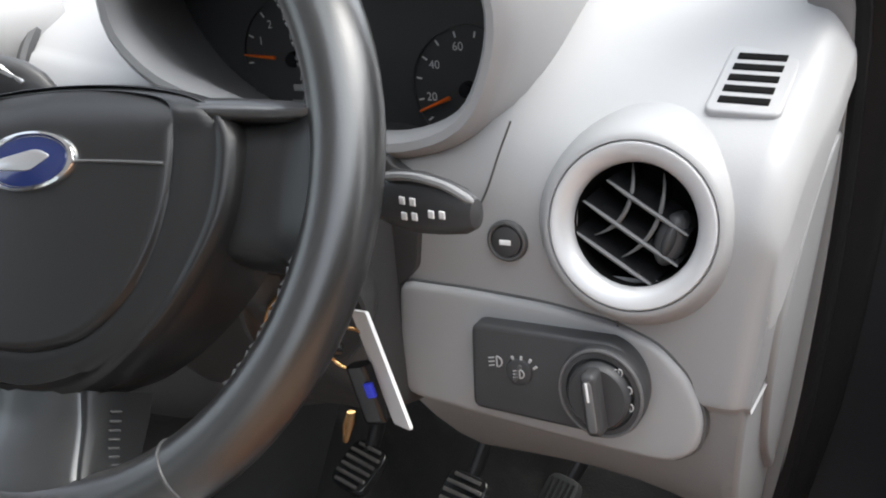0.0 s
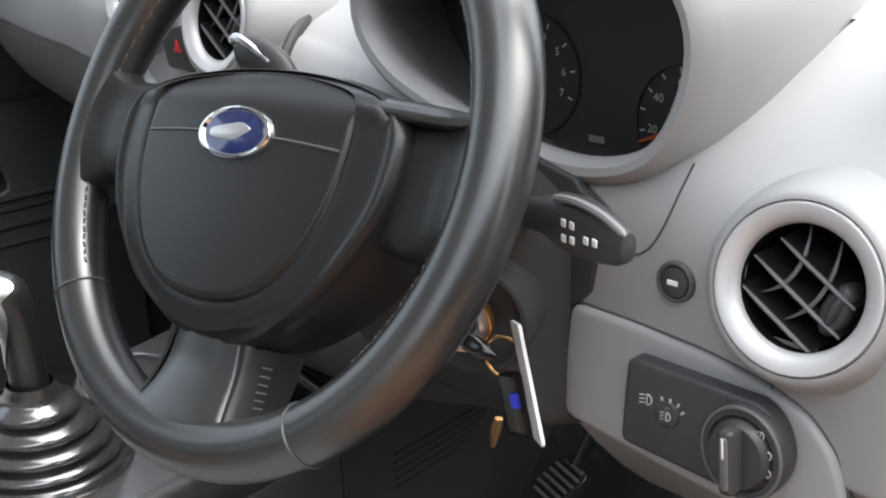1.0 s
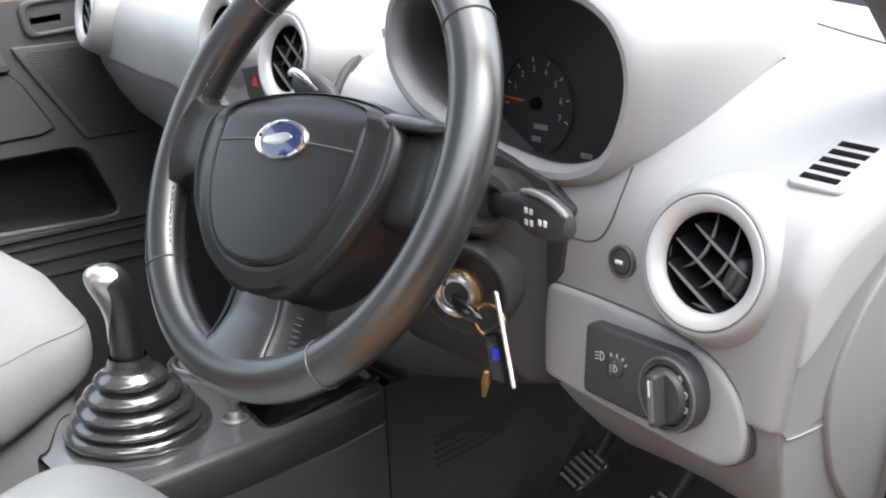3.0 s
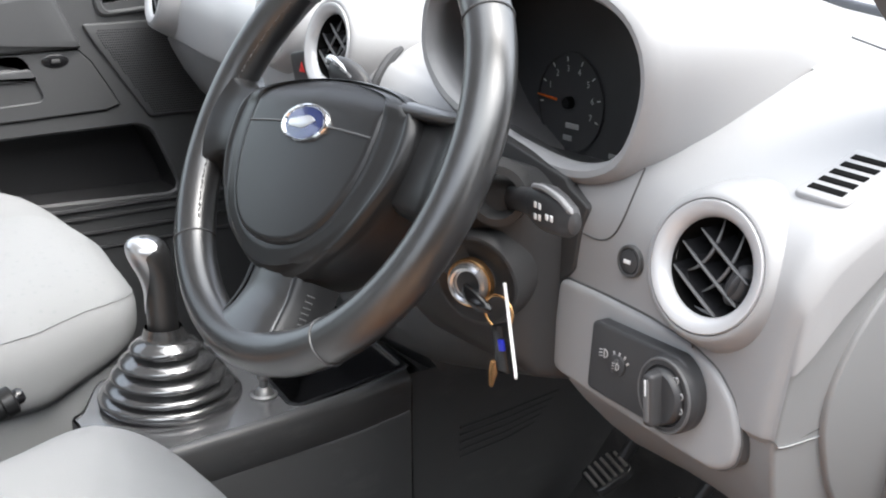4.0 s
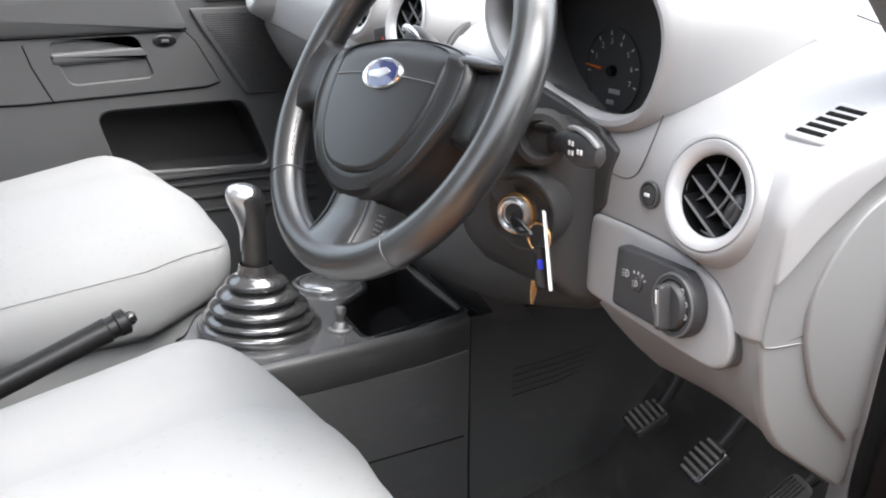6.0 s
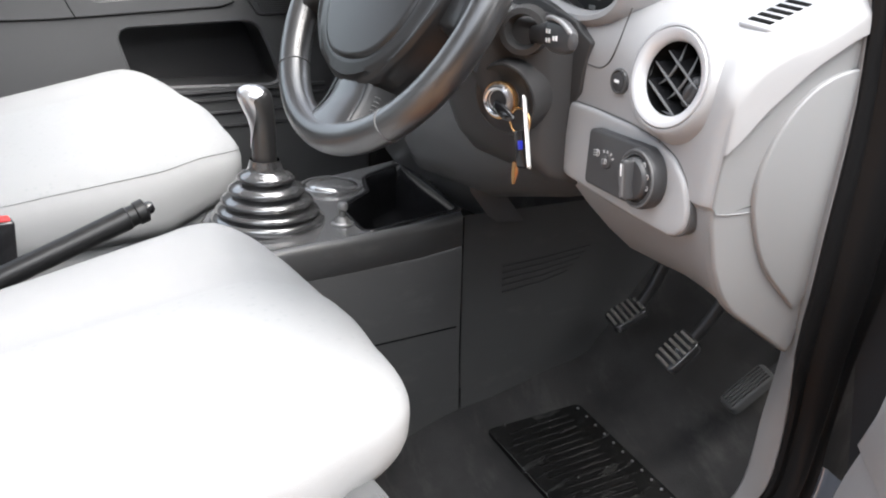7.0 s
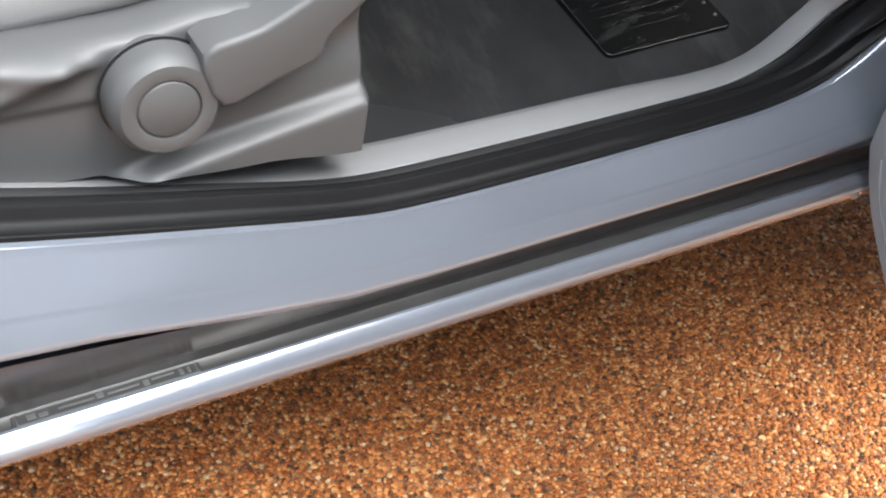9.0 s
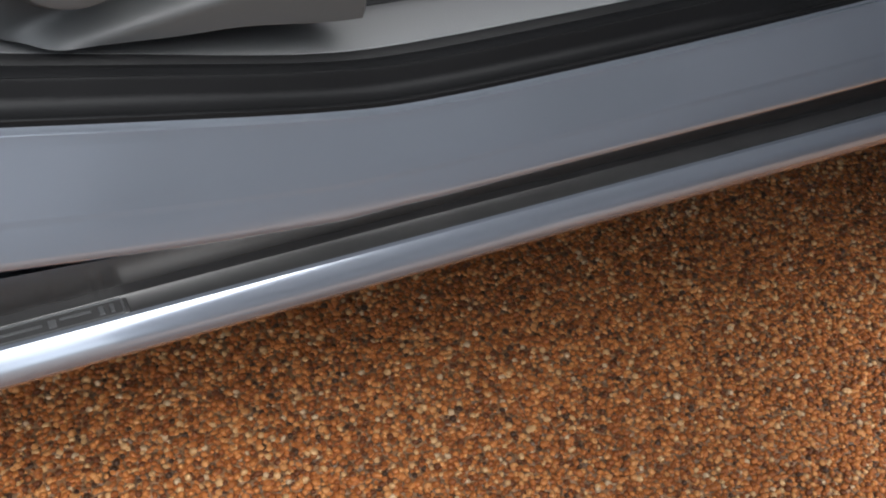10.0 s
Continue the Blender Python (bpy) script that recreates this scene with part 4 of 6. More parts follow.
part("glovebox_latch", plate(rounded([(-0.045, -0.016), (0.030, -0.016), (0.045, 0.016), (-0.030, 0.016)], 0.005), -0.004, 0.0025, frame_of((-0.43, 0.334, 0.878), (1, 0, 0), (0, -0.60, 0.80)), 0.002), black_gloss, dash)
stack = [(0.34, 0.63), (0.30, 0.68), (0.262, 0.80), (0.238, 0.92), (0.226, 0.955), (0.24, 0.97)]
cs = part("centre_fascia", skin([[Vector((x, y + e, z)) for y, z in stack] for x, e in ((-0.235, 0.05), (-0.225, 0.004), (-0.20, 0.0), (0.0, 0.0), (0.045, 0.004), (0.06, 0.05))], closed=False), charcoal, dash, "dark centre fascia with round controls")
for x, z in ((-0.16, 0.755), (-0.09, 0.755), (-0.02, 0.755)):
    m = facing(x, 0.275, z, 15)
    k = part("heater_knob", lathe([(0.021, -0.02), (0.021, 0.010), (0.018, 0.016), (0, 0.017)], m, 28), dark_plastic, cs, "black rotary heater control")
    part("knob_ring", annulus(0.021, 0.0245, -0.005, 0.004, m, 28), chrome, k, "chrome ring")
part("radio", block((0.18, 0.055, 0.004), facing(-0.088, 0.2475, 0.835, 10), 0.004), black_gloss, cs)
for x in (-0.15, -0.03):
    part("radio_knob", lathe([(0.012, 0), (0.012, 0.012), (0.010, 0.014), (0, 0.0145)], facing(x, 0.243, 0.862, 10), 20), chrome, cs)
hz = [(-0.060, 1.020), (-0.008, 1.030), (-0.008, 0.985), (-0.055, 0.985)]
hm = Matrix(((1, 0, 0, 0), (0, -0.1, -1, 0.203 + 0.1), (0, 1, 0, 0), (0, 0, 0, 1)))
hazard = part("hazard_switch", plate(rounded(hz, 0.006), -0.01, 0.004, hm, 0.002), dark_plastic, dash, "dark hazard warning switch")
part("triangle", plate([(-0.039, 1.002), (-0.027, 1.002), (-0.032, 1.013)], 0, 0.0052, hm, 0.0003), red_plastic, hazard, "red warning triangle")
part("stack_cheek", tube(curve_points([(0.070, 0.40, 1.086), (0.081, 0.33, 1.070), (0.092, 0.28, 1.058), (0.114, 0.226, 1.036), (0.124, 0.199, 1.012), (0.126, 0.188, 0.985)], 6), 0.0055, 8), dark_plastic, dash)

# ---- steering column, stalks, lock ----
column = base("steering_column", (0.37, 0.14, 0.82), "black plastic steering column shroud with ignition lock", "steering column")
rows = []
for y, x0, x1, z0, z1 in ((0.085, 0.295, 0.375, 0.935, 0.985), (0.100, 0.275, 0.395, 0.905, 0.992), (0.122, 0.268, 0.412, 0.866, 0.994), (0.136, 0.265, 0.432, 0.836, 0.992), (0.155, 0.265, 0.442, 0.815, 0.985), (0.26, 0.265, 0.446, 0.785, 0.975)):
    rows.append([Vector((p.x, y, p.y)) for p in rounded([(x0 + 0.02, z0), (x1, z0), (x1, z1 - 0.02), (x1 - 0.03, z1), (x0 + 0.03, z1), (x0, z1 - 0.03), (x0, z0 + 0.02)], 0.012, 4)])
shroud = part("shroud", skin(rows, True, False), shroud_plastic, column)
collar_line = rounded([(0.290, 0.880), (0.430, 0.885), (0.448, 0.900), (0.458, 0.910), (0.464, 0.944), (0.471, 0.963), (0.447, 0.975), (0.444, 0.980), (0.396, 0.9915), (0.342, 1.0025), (0.295, 1.004)], 0.004, 3)
part("shroud_collar", plate(collar_line, -0.03, 0.0, Matrix(((1, 0, 0, 0), (0, 0, -1, 0.173), (0, 1, 0, 0), (0, 0, 0, 1))), 0.002), shroud_plastic, column, "black surround between column and dashboard")
im = Matrix.Translation((0.4125, 0.1125, 0.899)) @ pose(0, 0, 0, 0, 0, 22) @ pose(0, 0, 0, 8) @ toward
part("lock_recess", lathe([(0.041, -0.030), (0.040, -0.004), (0.038, 0.001), (0.0355, 0.0015), (0.033, -0.001), (0.028, -0.004), (0.018, -0.005), (0.0, -0.005)], im, 40), shroud_plastic, column)
lm = Matrix.Translation((0.4125, 0.1065, 0.8985)) @ pose(0, 0, 0, 0, 0, 25) @ toward
part("lock_ring", annulus(0.0172, 0.0198, -0.004, 0.003, lm, 32), brass, column, "copper-coloured lock ring")
part("ignition_lock", lathe([(0.0172, -0.010), (0.0172, 0.004), (0.0162, 0.0068), (0.0138, 0.0080), (0.0118, 0.0070), (0.0110, 0.0040), (0.0, 0.0035)], lm, 32), silver, column, "silver ignition lock barrel")
part("lock_face", lathe([(0.0108, 0.0038), (0.0060, 0.0050), (0.0, 0.0052)], lm, 24), shroud_plastic, column)


def stalk(root, tip):
    a, b = Vector(root), Vector(tip)
    pts = [a.lerp(b, t) + Vector((0, 0, 0.004 * math.sin(3.1 * t))) for t in (0, 0.15, 0.3, 0.4, 0.5, 0.65, 0.8, 0.92, 0.985, 1.0)]
    s = part("stalk", tube(pts, [0.0095, 0.0095, 0.0105, 0.013, 0.0165, 0.0175, 0.0155, 0.0125, 0.008, 0.002], 16, squash=0.62, up=(0, 0, 1)), dark_plastic, column, "black multifunction stalk")
    return s


part("stalk_socket", lathe([(0.026, -0.02), (0.024, 0.0), (0.018, 0.001), (0.014, -0.015)], Matrix.Translation((0.428, 0.118, 0.970)) @ pose(0, 0, 0, 0, 0, 40) @ toward, 24), shroud_plastic, column)
right = stalk((0.425, 0.135, 0.966), (0.540, 0.100, 0.977))
left = stalk((0.27, 0.12, 1.00), (0.195, 0.108, 1.043))
# Pale tube on the right stalk stands in for the highlight along its top.
part("stalk_edge", tube(curve_points([(0.480, 0.110, 0.990), (0.500, 0.104, 0.9935), (0.522, 0.100, 0.991), (0.538, 0.098, 0.984)], 4), [0.001] + [0.0024] * 11 + [0.001], 8), mid_plastic, right, "pale strip for the highlight on top")
part("stalk_edge", tube(curve_points([(0.235, 0.108, 1.034), (0.215, 0.105, 1.045), (0.20, 0.104, 1.050), (0.190, 0.106, 1.046)], 4), [0.001] + [0.003] * 11 + [0.001], 8), silver, left, "silver edge")
for x, z in ((0.496, 0.981), (0.5035, 0.9815), (0.4965, 0.9725), (0.504, 0.9735), (0.516, 0.977), (0.5235, 0.978)):
    part("symbol", block((0.0038, 0.0042, 0.0008), Matrix.Translation((x, 0.1035 - 0.30 * (x - 0.50), z)) @ pose(0, 0, 0, 0, 0, -15) @ toward @ Matrix.Translation((0, 0, 0.0035)), 0.001), white_paint, right)

# ---- steering wheel ----
WC, WT, WY = Vector((0.340, 0.020, 1.010)), 28.1, 2.6
wheel_m = Matrix.Translation(WC) @ pose(0, 0, 0, 0, 0, WY) @ pose(0, 0, 0, -WT) @ toward
wheel = base("steering_wheel", tuple(WC), "black leather three-spoke steering wheel with oval badge", "steering wheel")
RR, RT = 0.1695, 0.0172
turned = wheel_m @ pose(0, 0, 0, 0, 0, 4.5)  # the hub stands a little off straight ahead


def around(r, a):
    return Vector((r * math.sin(radians(a)), r * math.cos(radians(a)), 0))


def fat(a):
    d = min(abs((a - q + 180) % 360 - 180) for q in (62, -62))
    return RT * (1.0 + 0.06 * math.exp(-(d / 22) ** 2))


ring = [around(RR, a) for a in range(0, 360, 4)]
rim = part("rim", tube([wheel_m @ p for p in ring], [fat(a) for a in range(0, 360, 4)], 24, closed=True), leather, wheel, "black leather rim with stitched seams")
for a in (-133, 143, -45, 49):
    c = around(RR, a)
    o = around(1, a)
    pts = [wheel_m @ (c + o * ((fat(a) + 0.0002) * math.cos(radians(k))) + Vector((0, 0, (fat(a) + 0.0002) * math.sin(radians(k))))) for k in range(0, 360, 15)]
    part("seam", tube(pts, 0.0009, 6, closed=True), charcoal, rim)
for a0, a1 in ((-84, -48), (-128, -100), (52, 80), (100, 128), (-44, -8)):
    for a in range(a0, a1, 2):
        c = around(RR - fat(a) * 0.90, a)
        part("stitch", block((0.0040, 0.0012, 0.0012), wheel_m @ Matrix.Translation(c + Vector((0, 0, 0.0072))) @ pose(0, 0, 0, 0, 0, -a + 20 * (-1) ** (a // 2)), 0.0004), charcoal, rim)

# hub: a deep padded airbag cover with a raised face, a sunk band and a rounded outer ridge
HUB = [(0, 0.0465), (0.03, 0.0455), (0.06, 0.0420), (0.088, 0.0355), (0.106, 0.0270), (0.1150, 0.0140), (0.1165, -0.003), (0.1140, -0.022), (0.1065, -0.040), (0.0945, -0.059), (0.079, -0.077), (0.060, -0.093),
       (0.034, -0.1075), (0, -0.1140)]
FACE_LINE = [(0, 0.0420), (0.03, 0.0412), (0.055, 0.0380), (0.074, 0.0330), (0.0825, 0.0260), (0.0845, 0.0140), (0.0850, 0.0), (0.0835, -0.018), (0.0780, -0.038), (0.068, -0.057), (0.053, -0.0735), (0.036, -0.084),
             (0.018, -0.0885), (0, -0.0900)]


def mirrored(half):
    return half + [(-x, y) for x, y in half[-2:0:-1]]


hub_line = [v.to_2d() for v in curve_points([(*p, 0) for p in mirrored(HUB)], 5, True)]
face_line = [v.to_2d() for v in curve_points([(*p, 0) for p in mirrored(FACE_LINE)], 5, True)]
HUB_MID = Vector((0.0, -0.030))


def hub_ring(f, h, grow=0.0, line=None):
    """A ring between the face's edge (f 0) and the hub's edge (f 1), or round a scaled face where f is below 0."""
    out = []
    for o, q in zip(hub_line, face_line):
        p = q.lerp(o, f) if f >= 0 else HUB_MID + (q - HUB_MID) * (1 + f)
        d = (p - HUB_MID).normalized()
        p = p + d * grow
        out.append(turned @ Vector((p.x, p.y, h(p) if callable(h) else h)))
    return out


def crowned(p):
    return 0.0232 - 0.55 * p.x ** 2 - 0.25 * (p.y + 0.02) ** 2 - shoulder(p)


def shoulder(p):
    """How far the cover falls away towards its upper edge."""
    return 0.019 * smooth01((p.y - 0.012 + 0.05 * abs(p.x)) / 0.042) ** 2


def ridge_up(p):
    return 0.0030 * smooth01((p.y + 0.085) / 0.045) - 0.35 * max(0.0, -p.y - 0.085) - 0.6 * shoulder(p)


hub_rows = [hub_ring(1, -0.048, -0.004), hub_ring(1, -0.020, 0.002), hub_ring(1, lambda p: 0.000 - 0.3 * shoulder(p), 0.0025), hub_ring(1, lambda p: 0.0065 + ridge_up(p), 0.0020), hub_ring(1, lambda p: 0.0098 + ridge_up(p), 0.0008),
            hub_ring(1, lambda p: 0.0118 + ridge_up(p), -0.0010), hub_ring(0.93, lambda p: 0.0130 + ridge_up(p)), hub_ring(0.84, lambda p: 0.0132 + ridge_up(p)), hub_ring(0.76, lambda p: 0.0132 + 0.6 * ridge_up(p) - 0.3 * shoulder(p))]
hub_rows += [hub_ring(f, lambda p, h=h: h - shoulder(p) + 0.0050 * smooth01((p.y - 0.014) / 0.014)) for f, h in ((0.70, 0.0146), (0.50, 0.0156), (0.25, 0.0168), (0.08, 0.0176), (0.03, 0.0172))]
hub_rows += [hub_ring(0.0, lambda p: crowned(p) - 0.0022 * smooth01((0.024 - p.y) / 0.010), -0.0002), hub_ring(0.0, lambda p: crowned(p) - 0.0008 * smooth01((0.024 - p.y) / 0.010), -0.0012)]
hub_rows += [hub_ring(f, crowned) for f in (-0.03, -0.08, -0.18, -0.32, -0.5, -0.7, -0.88, -0.985)]
pad = part("airbag_cover", skin(hub_rows, True, True), pad_leather, wheel, "black airbag cover with a split line", 60)


def on_face(x, y, up=0.0):
    return turned @ Vector((x, y, crowned(Vector((x, y))) + up))


for x0, x1 in ((-0.082, -0.0295), (0.0305, 0.082)):
    part("split_line", tube([on_face(x0 + (x1 - x0) * k / 10, 0.0005 + 0.003 * (1 - ((x0 + (x1 - x0) * k / 10) / 0.083) ** 2), 0.0002) for k in range(11)], 0.0009, 6), seat_plastic, pad)
part("embossed_mark", block((0.030, 0.0045, 0.0006), turned @ Matrix.Translation((0.0, -0.1005, 0.0138)), 0.0005), charcoal, pad)
for s in (-1, 1):
    part("embossed_mark", block((0.011, 0.0035, 0.0006), turned @ Matrix.Translation((s * 0.0965, 0.013, 0.0141)), 0.0005), charcoal, pad)


def spoke_skin(rows, lay):
    """A moulded arm from the hub to the rim: each row is (along, from, to, height); its long edges are rounded down."""
    out = []
    for a, lo, hi, h in rows:
        w = hi - lo
        prof = [(lo - 0.004, h - 0.030), (lo - 0.002, h - 0.012), (lo, h - 0.006), (lo + 0.002, h - 0.002), (lo + 0.005, h - 0.0003), (lo + 0.3 * w, h + 0.0012), (lo + 0.5 * w, h + 0.0016), (lo + 0.7 * w, h + 0.0012),
                (hi - 0.005, h - 0.0003), (hi - 0.002, h - 0.002), (hi, h - 0.006), (hi + 0.002, h - 0.012), (hi + 0.004, h - 0.030)]
        out.append([turned @ Vector(lay(a, b, z)) for b, z in prof])
    return skin(out, True, True)


for s in (-1, 1):
    low, high = (-0.043, 0.0225) if s > 0 else (-0.030, 0.0330)
    rows = curve_points([(0.095, low + 0.004, high + 0.001), (0.118, low, high), (0.134, low - 0.001, high + 0.001), (0.148, low - 0.007, high + 0.006), (0.158, low - 0.016, high + 0.013), (0.165, low - 0.026, high + 0.020)], 4)
    rows = [(r.x, r.y, r.z, (0.0050 if s > 0 else 0.0095) + (0.0075 if s > 0 else 0.0035) * smooth01((r.x - 0.135) / 0.03)) for r in rows]
    part("spoke", spoke_skin(rows if s < 0 else rows[::-1], lambda a, b, z, s=s: (s * a, b, z)), pad_leather, wheel, "smooth black side spoke", 60)
    if s < 0:
        continue
    rows = []
    for x, yt, yb, h in ((0.086, 0.0352, 0.0240, 0.0165), (0.102, 0.0345, 0.0225, 0.0162), (0.118, 0.0335, 0.0215, 0.0155), (0.134, 0.0320, 0.0210, 0.0145), (0.148, 0.0305, 0.0215, 0.0130), (0.157, 0.0290, 0.0230, 0.0115), (0.162, 0.0275, 0.0250, 0.0100)):
        rows.append([turned @ Vector((s * x, y, z)) for y, z in ((yt + 0.001, h - 0.026), (yt, h - 0.0115), (yt - 0.0015, h - 0.0080), (yt - 0.0042, h - 0.0038), (yt * 0.4 + yb * 0.6, h - 0.0006), (yb + 0.002, h - 0.0006), (yb, h - 0.003), (yb - 0.0005, h - 0.007), (yb, h - 0.018))])
    part("spoke_top", skin(rows if s > 0 else rows[::-1], True, True, closed=False), leather, wheel, "glossy upper spoke edge", 60)
rows = curve_points([(-0.100, -0.030, 0.030), (-0.116, -0.0315, 0.0315), (-0.130, -0.033, 0.033), (-0.143, -0.036, 0.0345), (-0.153, -0.043, 0.037), (-0.162, -0.060, 0.044), (-0.168, -0.075, 0.055)], 4)
rows = [(r.x, r.y, r.z, 0.0035 + 0.0090 * smooth01((-r.x - 0.120) / 0.045)) for r in rows]
lower_spoke = part("spoke", spoke_skin(rows, lambda a, b, z: (b, a, z)), leather, wheel, "black lower spoke flaring into the rim", 60)
flank = curve_points([(-0.108, 0.0305, 0.056), (-0.125, 0.0325, 0.053), (-0.142, 0.0350, 0.051), (-0.156, 0.0380, 0.053)], 4)
for s in (-1, 1):
    out = [[turned @ Vector((s * (p.y + (p.z - p.y) * t), p.x, 0.0030 + 0.008 * smooth01((-p.x - 0.120) / 0.045) - d)) for t, d in ((-0.10, 0.0), (0.04, -0.0008), (0.14, 0.0004), (0.24, 0.004), (0.50, 0.016), (0.72, 0.030))] for p in flank]
    part("spoke_flank", skin(out if s > 0 else out[::-1], closed=False), pad_leather, lower_spoke, "rounded edge of the lower spoke", 60)
    for k in range(8):
        p = flank[2 + k].lerp(flank[3 + k], 0.5)
        part("stitch", block((0.0060, 0.0013, 0.0013), turned @ Matrix.Translation((s * (p.y + (p.z - p.y) * 0.42), p.x, -0.0085)) @ pose(0, 0, 0, 0, s * 65, 0), 0.0004), charcoal, lower_spoke)
bm_ = turned @ Matrix.Translation((0.002, 0.0035, crowned(Vector((0.0, 0.0))) - 0.0005)) @ pose(0, 0, 0, 0, 0, 2) @ Matrix.Diagonal((1.14, 0.58, 1.0, 1.0))
badge = part("badge", lathe([(0.0265, -0.004), (0.0268, 0.001), (0.0258, 0.0028), (0.0238, 0.0032), (0.0222, 0.0015), (0, 0.0015)], bm_, 48), chrome, pad, "oval blue badge in a chrome rim")
part("enamel", lathe([(0.0222, 0.0012), (0.0215, 0.0022), (0.010, 0.0030), (0, 0.0032)], bm_, 40), blue_enamel, badge)
part("mark", plate(rounded([(-0.0165, -0.006), (0.002, -0.009), (0.009, -0.002), (0.014, 0.003), (0.006, 0.010), (-0.008, 0.006), (-0.017, 0.003)], 0.004), 0.002, 0.0036, bm_, 0.0006), silver, badge, "plain pale bar")


def on_top(x, y, up):
    row = top_row(x)
    p = min(row, key=lambda q: abs(q.y - y) if q.z > 0.95 else 9)
    i = row.index(p)
    q = row[i + 1] if y > p.y else row[i - 1]
    t = (y - p.y) / (q.y - p.y)
    return p.lerp(q, max(0.0, min(1.0, t))) + Vector((0, 0, up))


part("far_joint", tube([on_top(x, 0.415 - 0.42 * (x - 0.553), 0.0004) for x in [0.18 + 0.02 * i for i in range(23)]], 0.0010, 6), seat_plastic, dash)
part("windscreen_seal", tube([on_top(x, 0.492 - 0.42 * (x - 0.553), 0.002) for x in [0.10 + 0.02 * i for i in range(27)]], 0.007, 8, squash=0.6), black_gloss, dash, "black windscreen edge")
for line in ([(0.525, 1.004), (0.516, 0.984), (0.506, 0.960), (0.496, 0.946), (0.482, 0.940), (0.462, 0.941)], [(0.583, 0.898), (0.5835, 0.886)]):
    part("joint", tube(curve_points([(x, 0.1768 if z > 0.98 else 0.1757 if z > 0.91 else 0.176, z) for x, z in line], 5), 0.0007, 6), seat_plastic, dash)

# ---- keys in the lock ----
keys = base("key_bunch", (0.42, 0.09, 0.80), "ignition key with brass ring, white tag and black fob", "keys")
part("ignition_key", tube([(0.414, 0.100, 0.898), (0.420, 0.098, 0.896), (0.428, 0.098, 0.892), (0.436, 0.100, 0.888), (0.443, 0.104, 0.885)], [0.0025, 0.0045, 0.0060, 0.0058, 0.0030], 12, squash=0.55), black_gloss, keys, "black-headed ignition key")
ringc = Vector((0.443, 0.112, 0.882))
part("split_ring", tube([ringc + Vector((0.0135 * math.cos(radians(a)), 0.003 * math.cos(radians(a)), 0.0135 * math.sin(radians(a)))) for a in range(0, 360, 15)], 0.0012, 8, closed=True), brass, keys, "copper-coloured split ring")
tag = part("tag", plate(rounded([(-0.015, -0.036), (0.015, -0.036), (0.015, 0.036), (-0.015, 0.036)], 0.003), 0, 0.0022, frame_of((0.467, 0.1035, 0.8765), (0.74, -0.60, 0.31), (0.33, -0.07, -0.94)), 0.0008), white_paint, keys, "white plastic tag")
fob = part("fob", block((0.016, 0.011, 0.038), frame_of((0.449, 0.110, 0.874), (1, 0, 0.25), (0, 1, 0)) @ Matrix.Rotation(math.pi, 4, "X"), 0.004), black_gloss, keys, "black remote fob")
part("fob_button", block((0.006, 0.003, 0.009), frame_of((0.4575, 0.1035, 0.866), (1, 0, 0.25), (0, 1, 0)) @ Matrix.Rotation(math.pi, 4, "X"), 0.001), blue_plastic, fob, "blue button")
part("small_key", tube([(0.436, 0.114, 0.838), (0.430, 0.118, 0.826), (0.424, 0.121, 0.811)], [0.0028, 0.0038, 0.0018], 8, squash=0.5), brass, keys, "small brass key")

# ---- centre console ----
console = base("centre_console", (-0.09, 0.1, 0.36), "charcoal plastic centre console with storage tray", "centre console")
XR, XL = 0.056, -0.228


def top_height(x, y):
    return 0.632 + 0.045 * y + 0.008 * max(0.0, y - 0.2) / 0.09 - 0.02 * (x - 0.05)


def left_side(y):
    return -0.165 + (XL + 0.165) * smooth01((y - 0.10) / 0.06) + 0.075 * smooth01((-0.01 - y) / 0.06)


side_rows = []
for y in (-0.07, -0.065, 0.0, 0.12, 0.22, 0.287):
    t = top_height(XR, y) - (0.012 if y < -0.067 else 0.0)
    side_rows.append([Vector((x, y, z)) for x, z in ((XR + 0.012, 0.30), (XR + 0.004, 0.45), (XR, t - 0.052), (XR - 0.002, t - 0.049), (XR, t - 0.046), (XR - 0.0005, t - 0.010), (XR - 0.003, t - 0.004), (XR - 0.009, t - 0.0005), (XR - 0.012, t))])
body = part("side_skin", skin(side_rows, closed=False), charcoal, console, "charcoal console side")
part("side_skin", skin([[Vector((x, y, z)) for x, z in ((left_side(y) + 0.010, top_height(XL, y)), (left_side(y), top_height(XL, y) - 0.01), (left_side(y) - 0.004, 0.33))] for y in [-0.07 + 0.405 * j / 80 for j in range(81)]], closed=False), dark_plastic, console)
part("rear_wall", skin([[Vector((x, y, z)) for z in (0.30, 0.50, 0.626)] for x, y in ((XR + 0.004, -0.07), (left_side(-0.07), -0.07))], closed=False), dark_plastic, console)
tray_poly = rounded([(-0.074, 0.157), (0.034, 0.144), (0.031, 0.287), (-0.196, 0.312), (-0.178, 0.246), (-0.116, 0.222)], 0.010, 4)
tray_c = ccw([Vector(p[:2]) for p in tray_poly])
tray_wide = inset(tray_c, -0.0045)
bm = bmesh.new()
gx = [XL + 0.010 + (XR - 0.012 - XL - 0.010) * i / 56 for i in range(57)]
gy = [-0.07 + 0.405 * j / 80 for j in range(81)]
vs = [[bm.verts.new((left_side(y) + 0.010 + (XR - 0.012 - left_side(y) - 0.010) * i / 56, y, 0)) for y in gy] for i in range(57)]
for v in bm.verts:
    v.co.z = top_height(v.co.x, v.co.y)
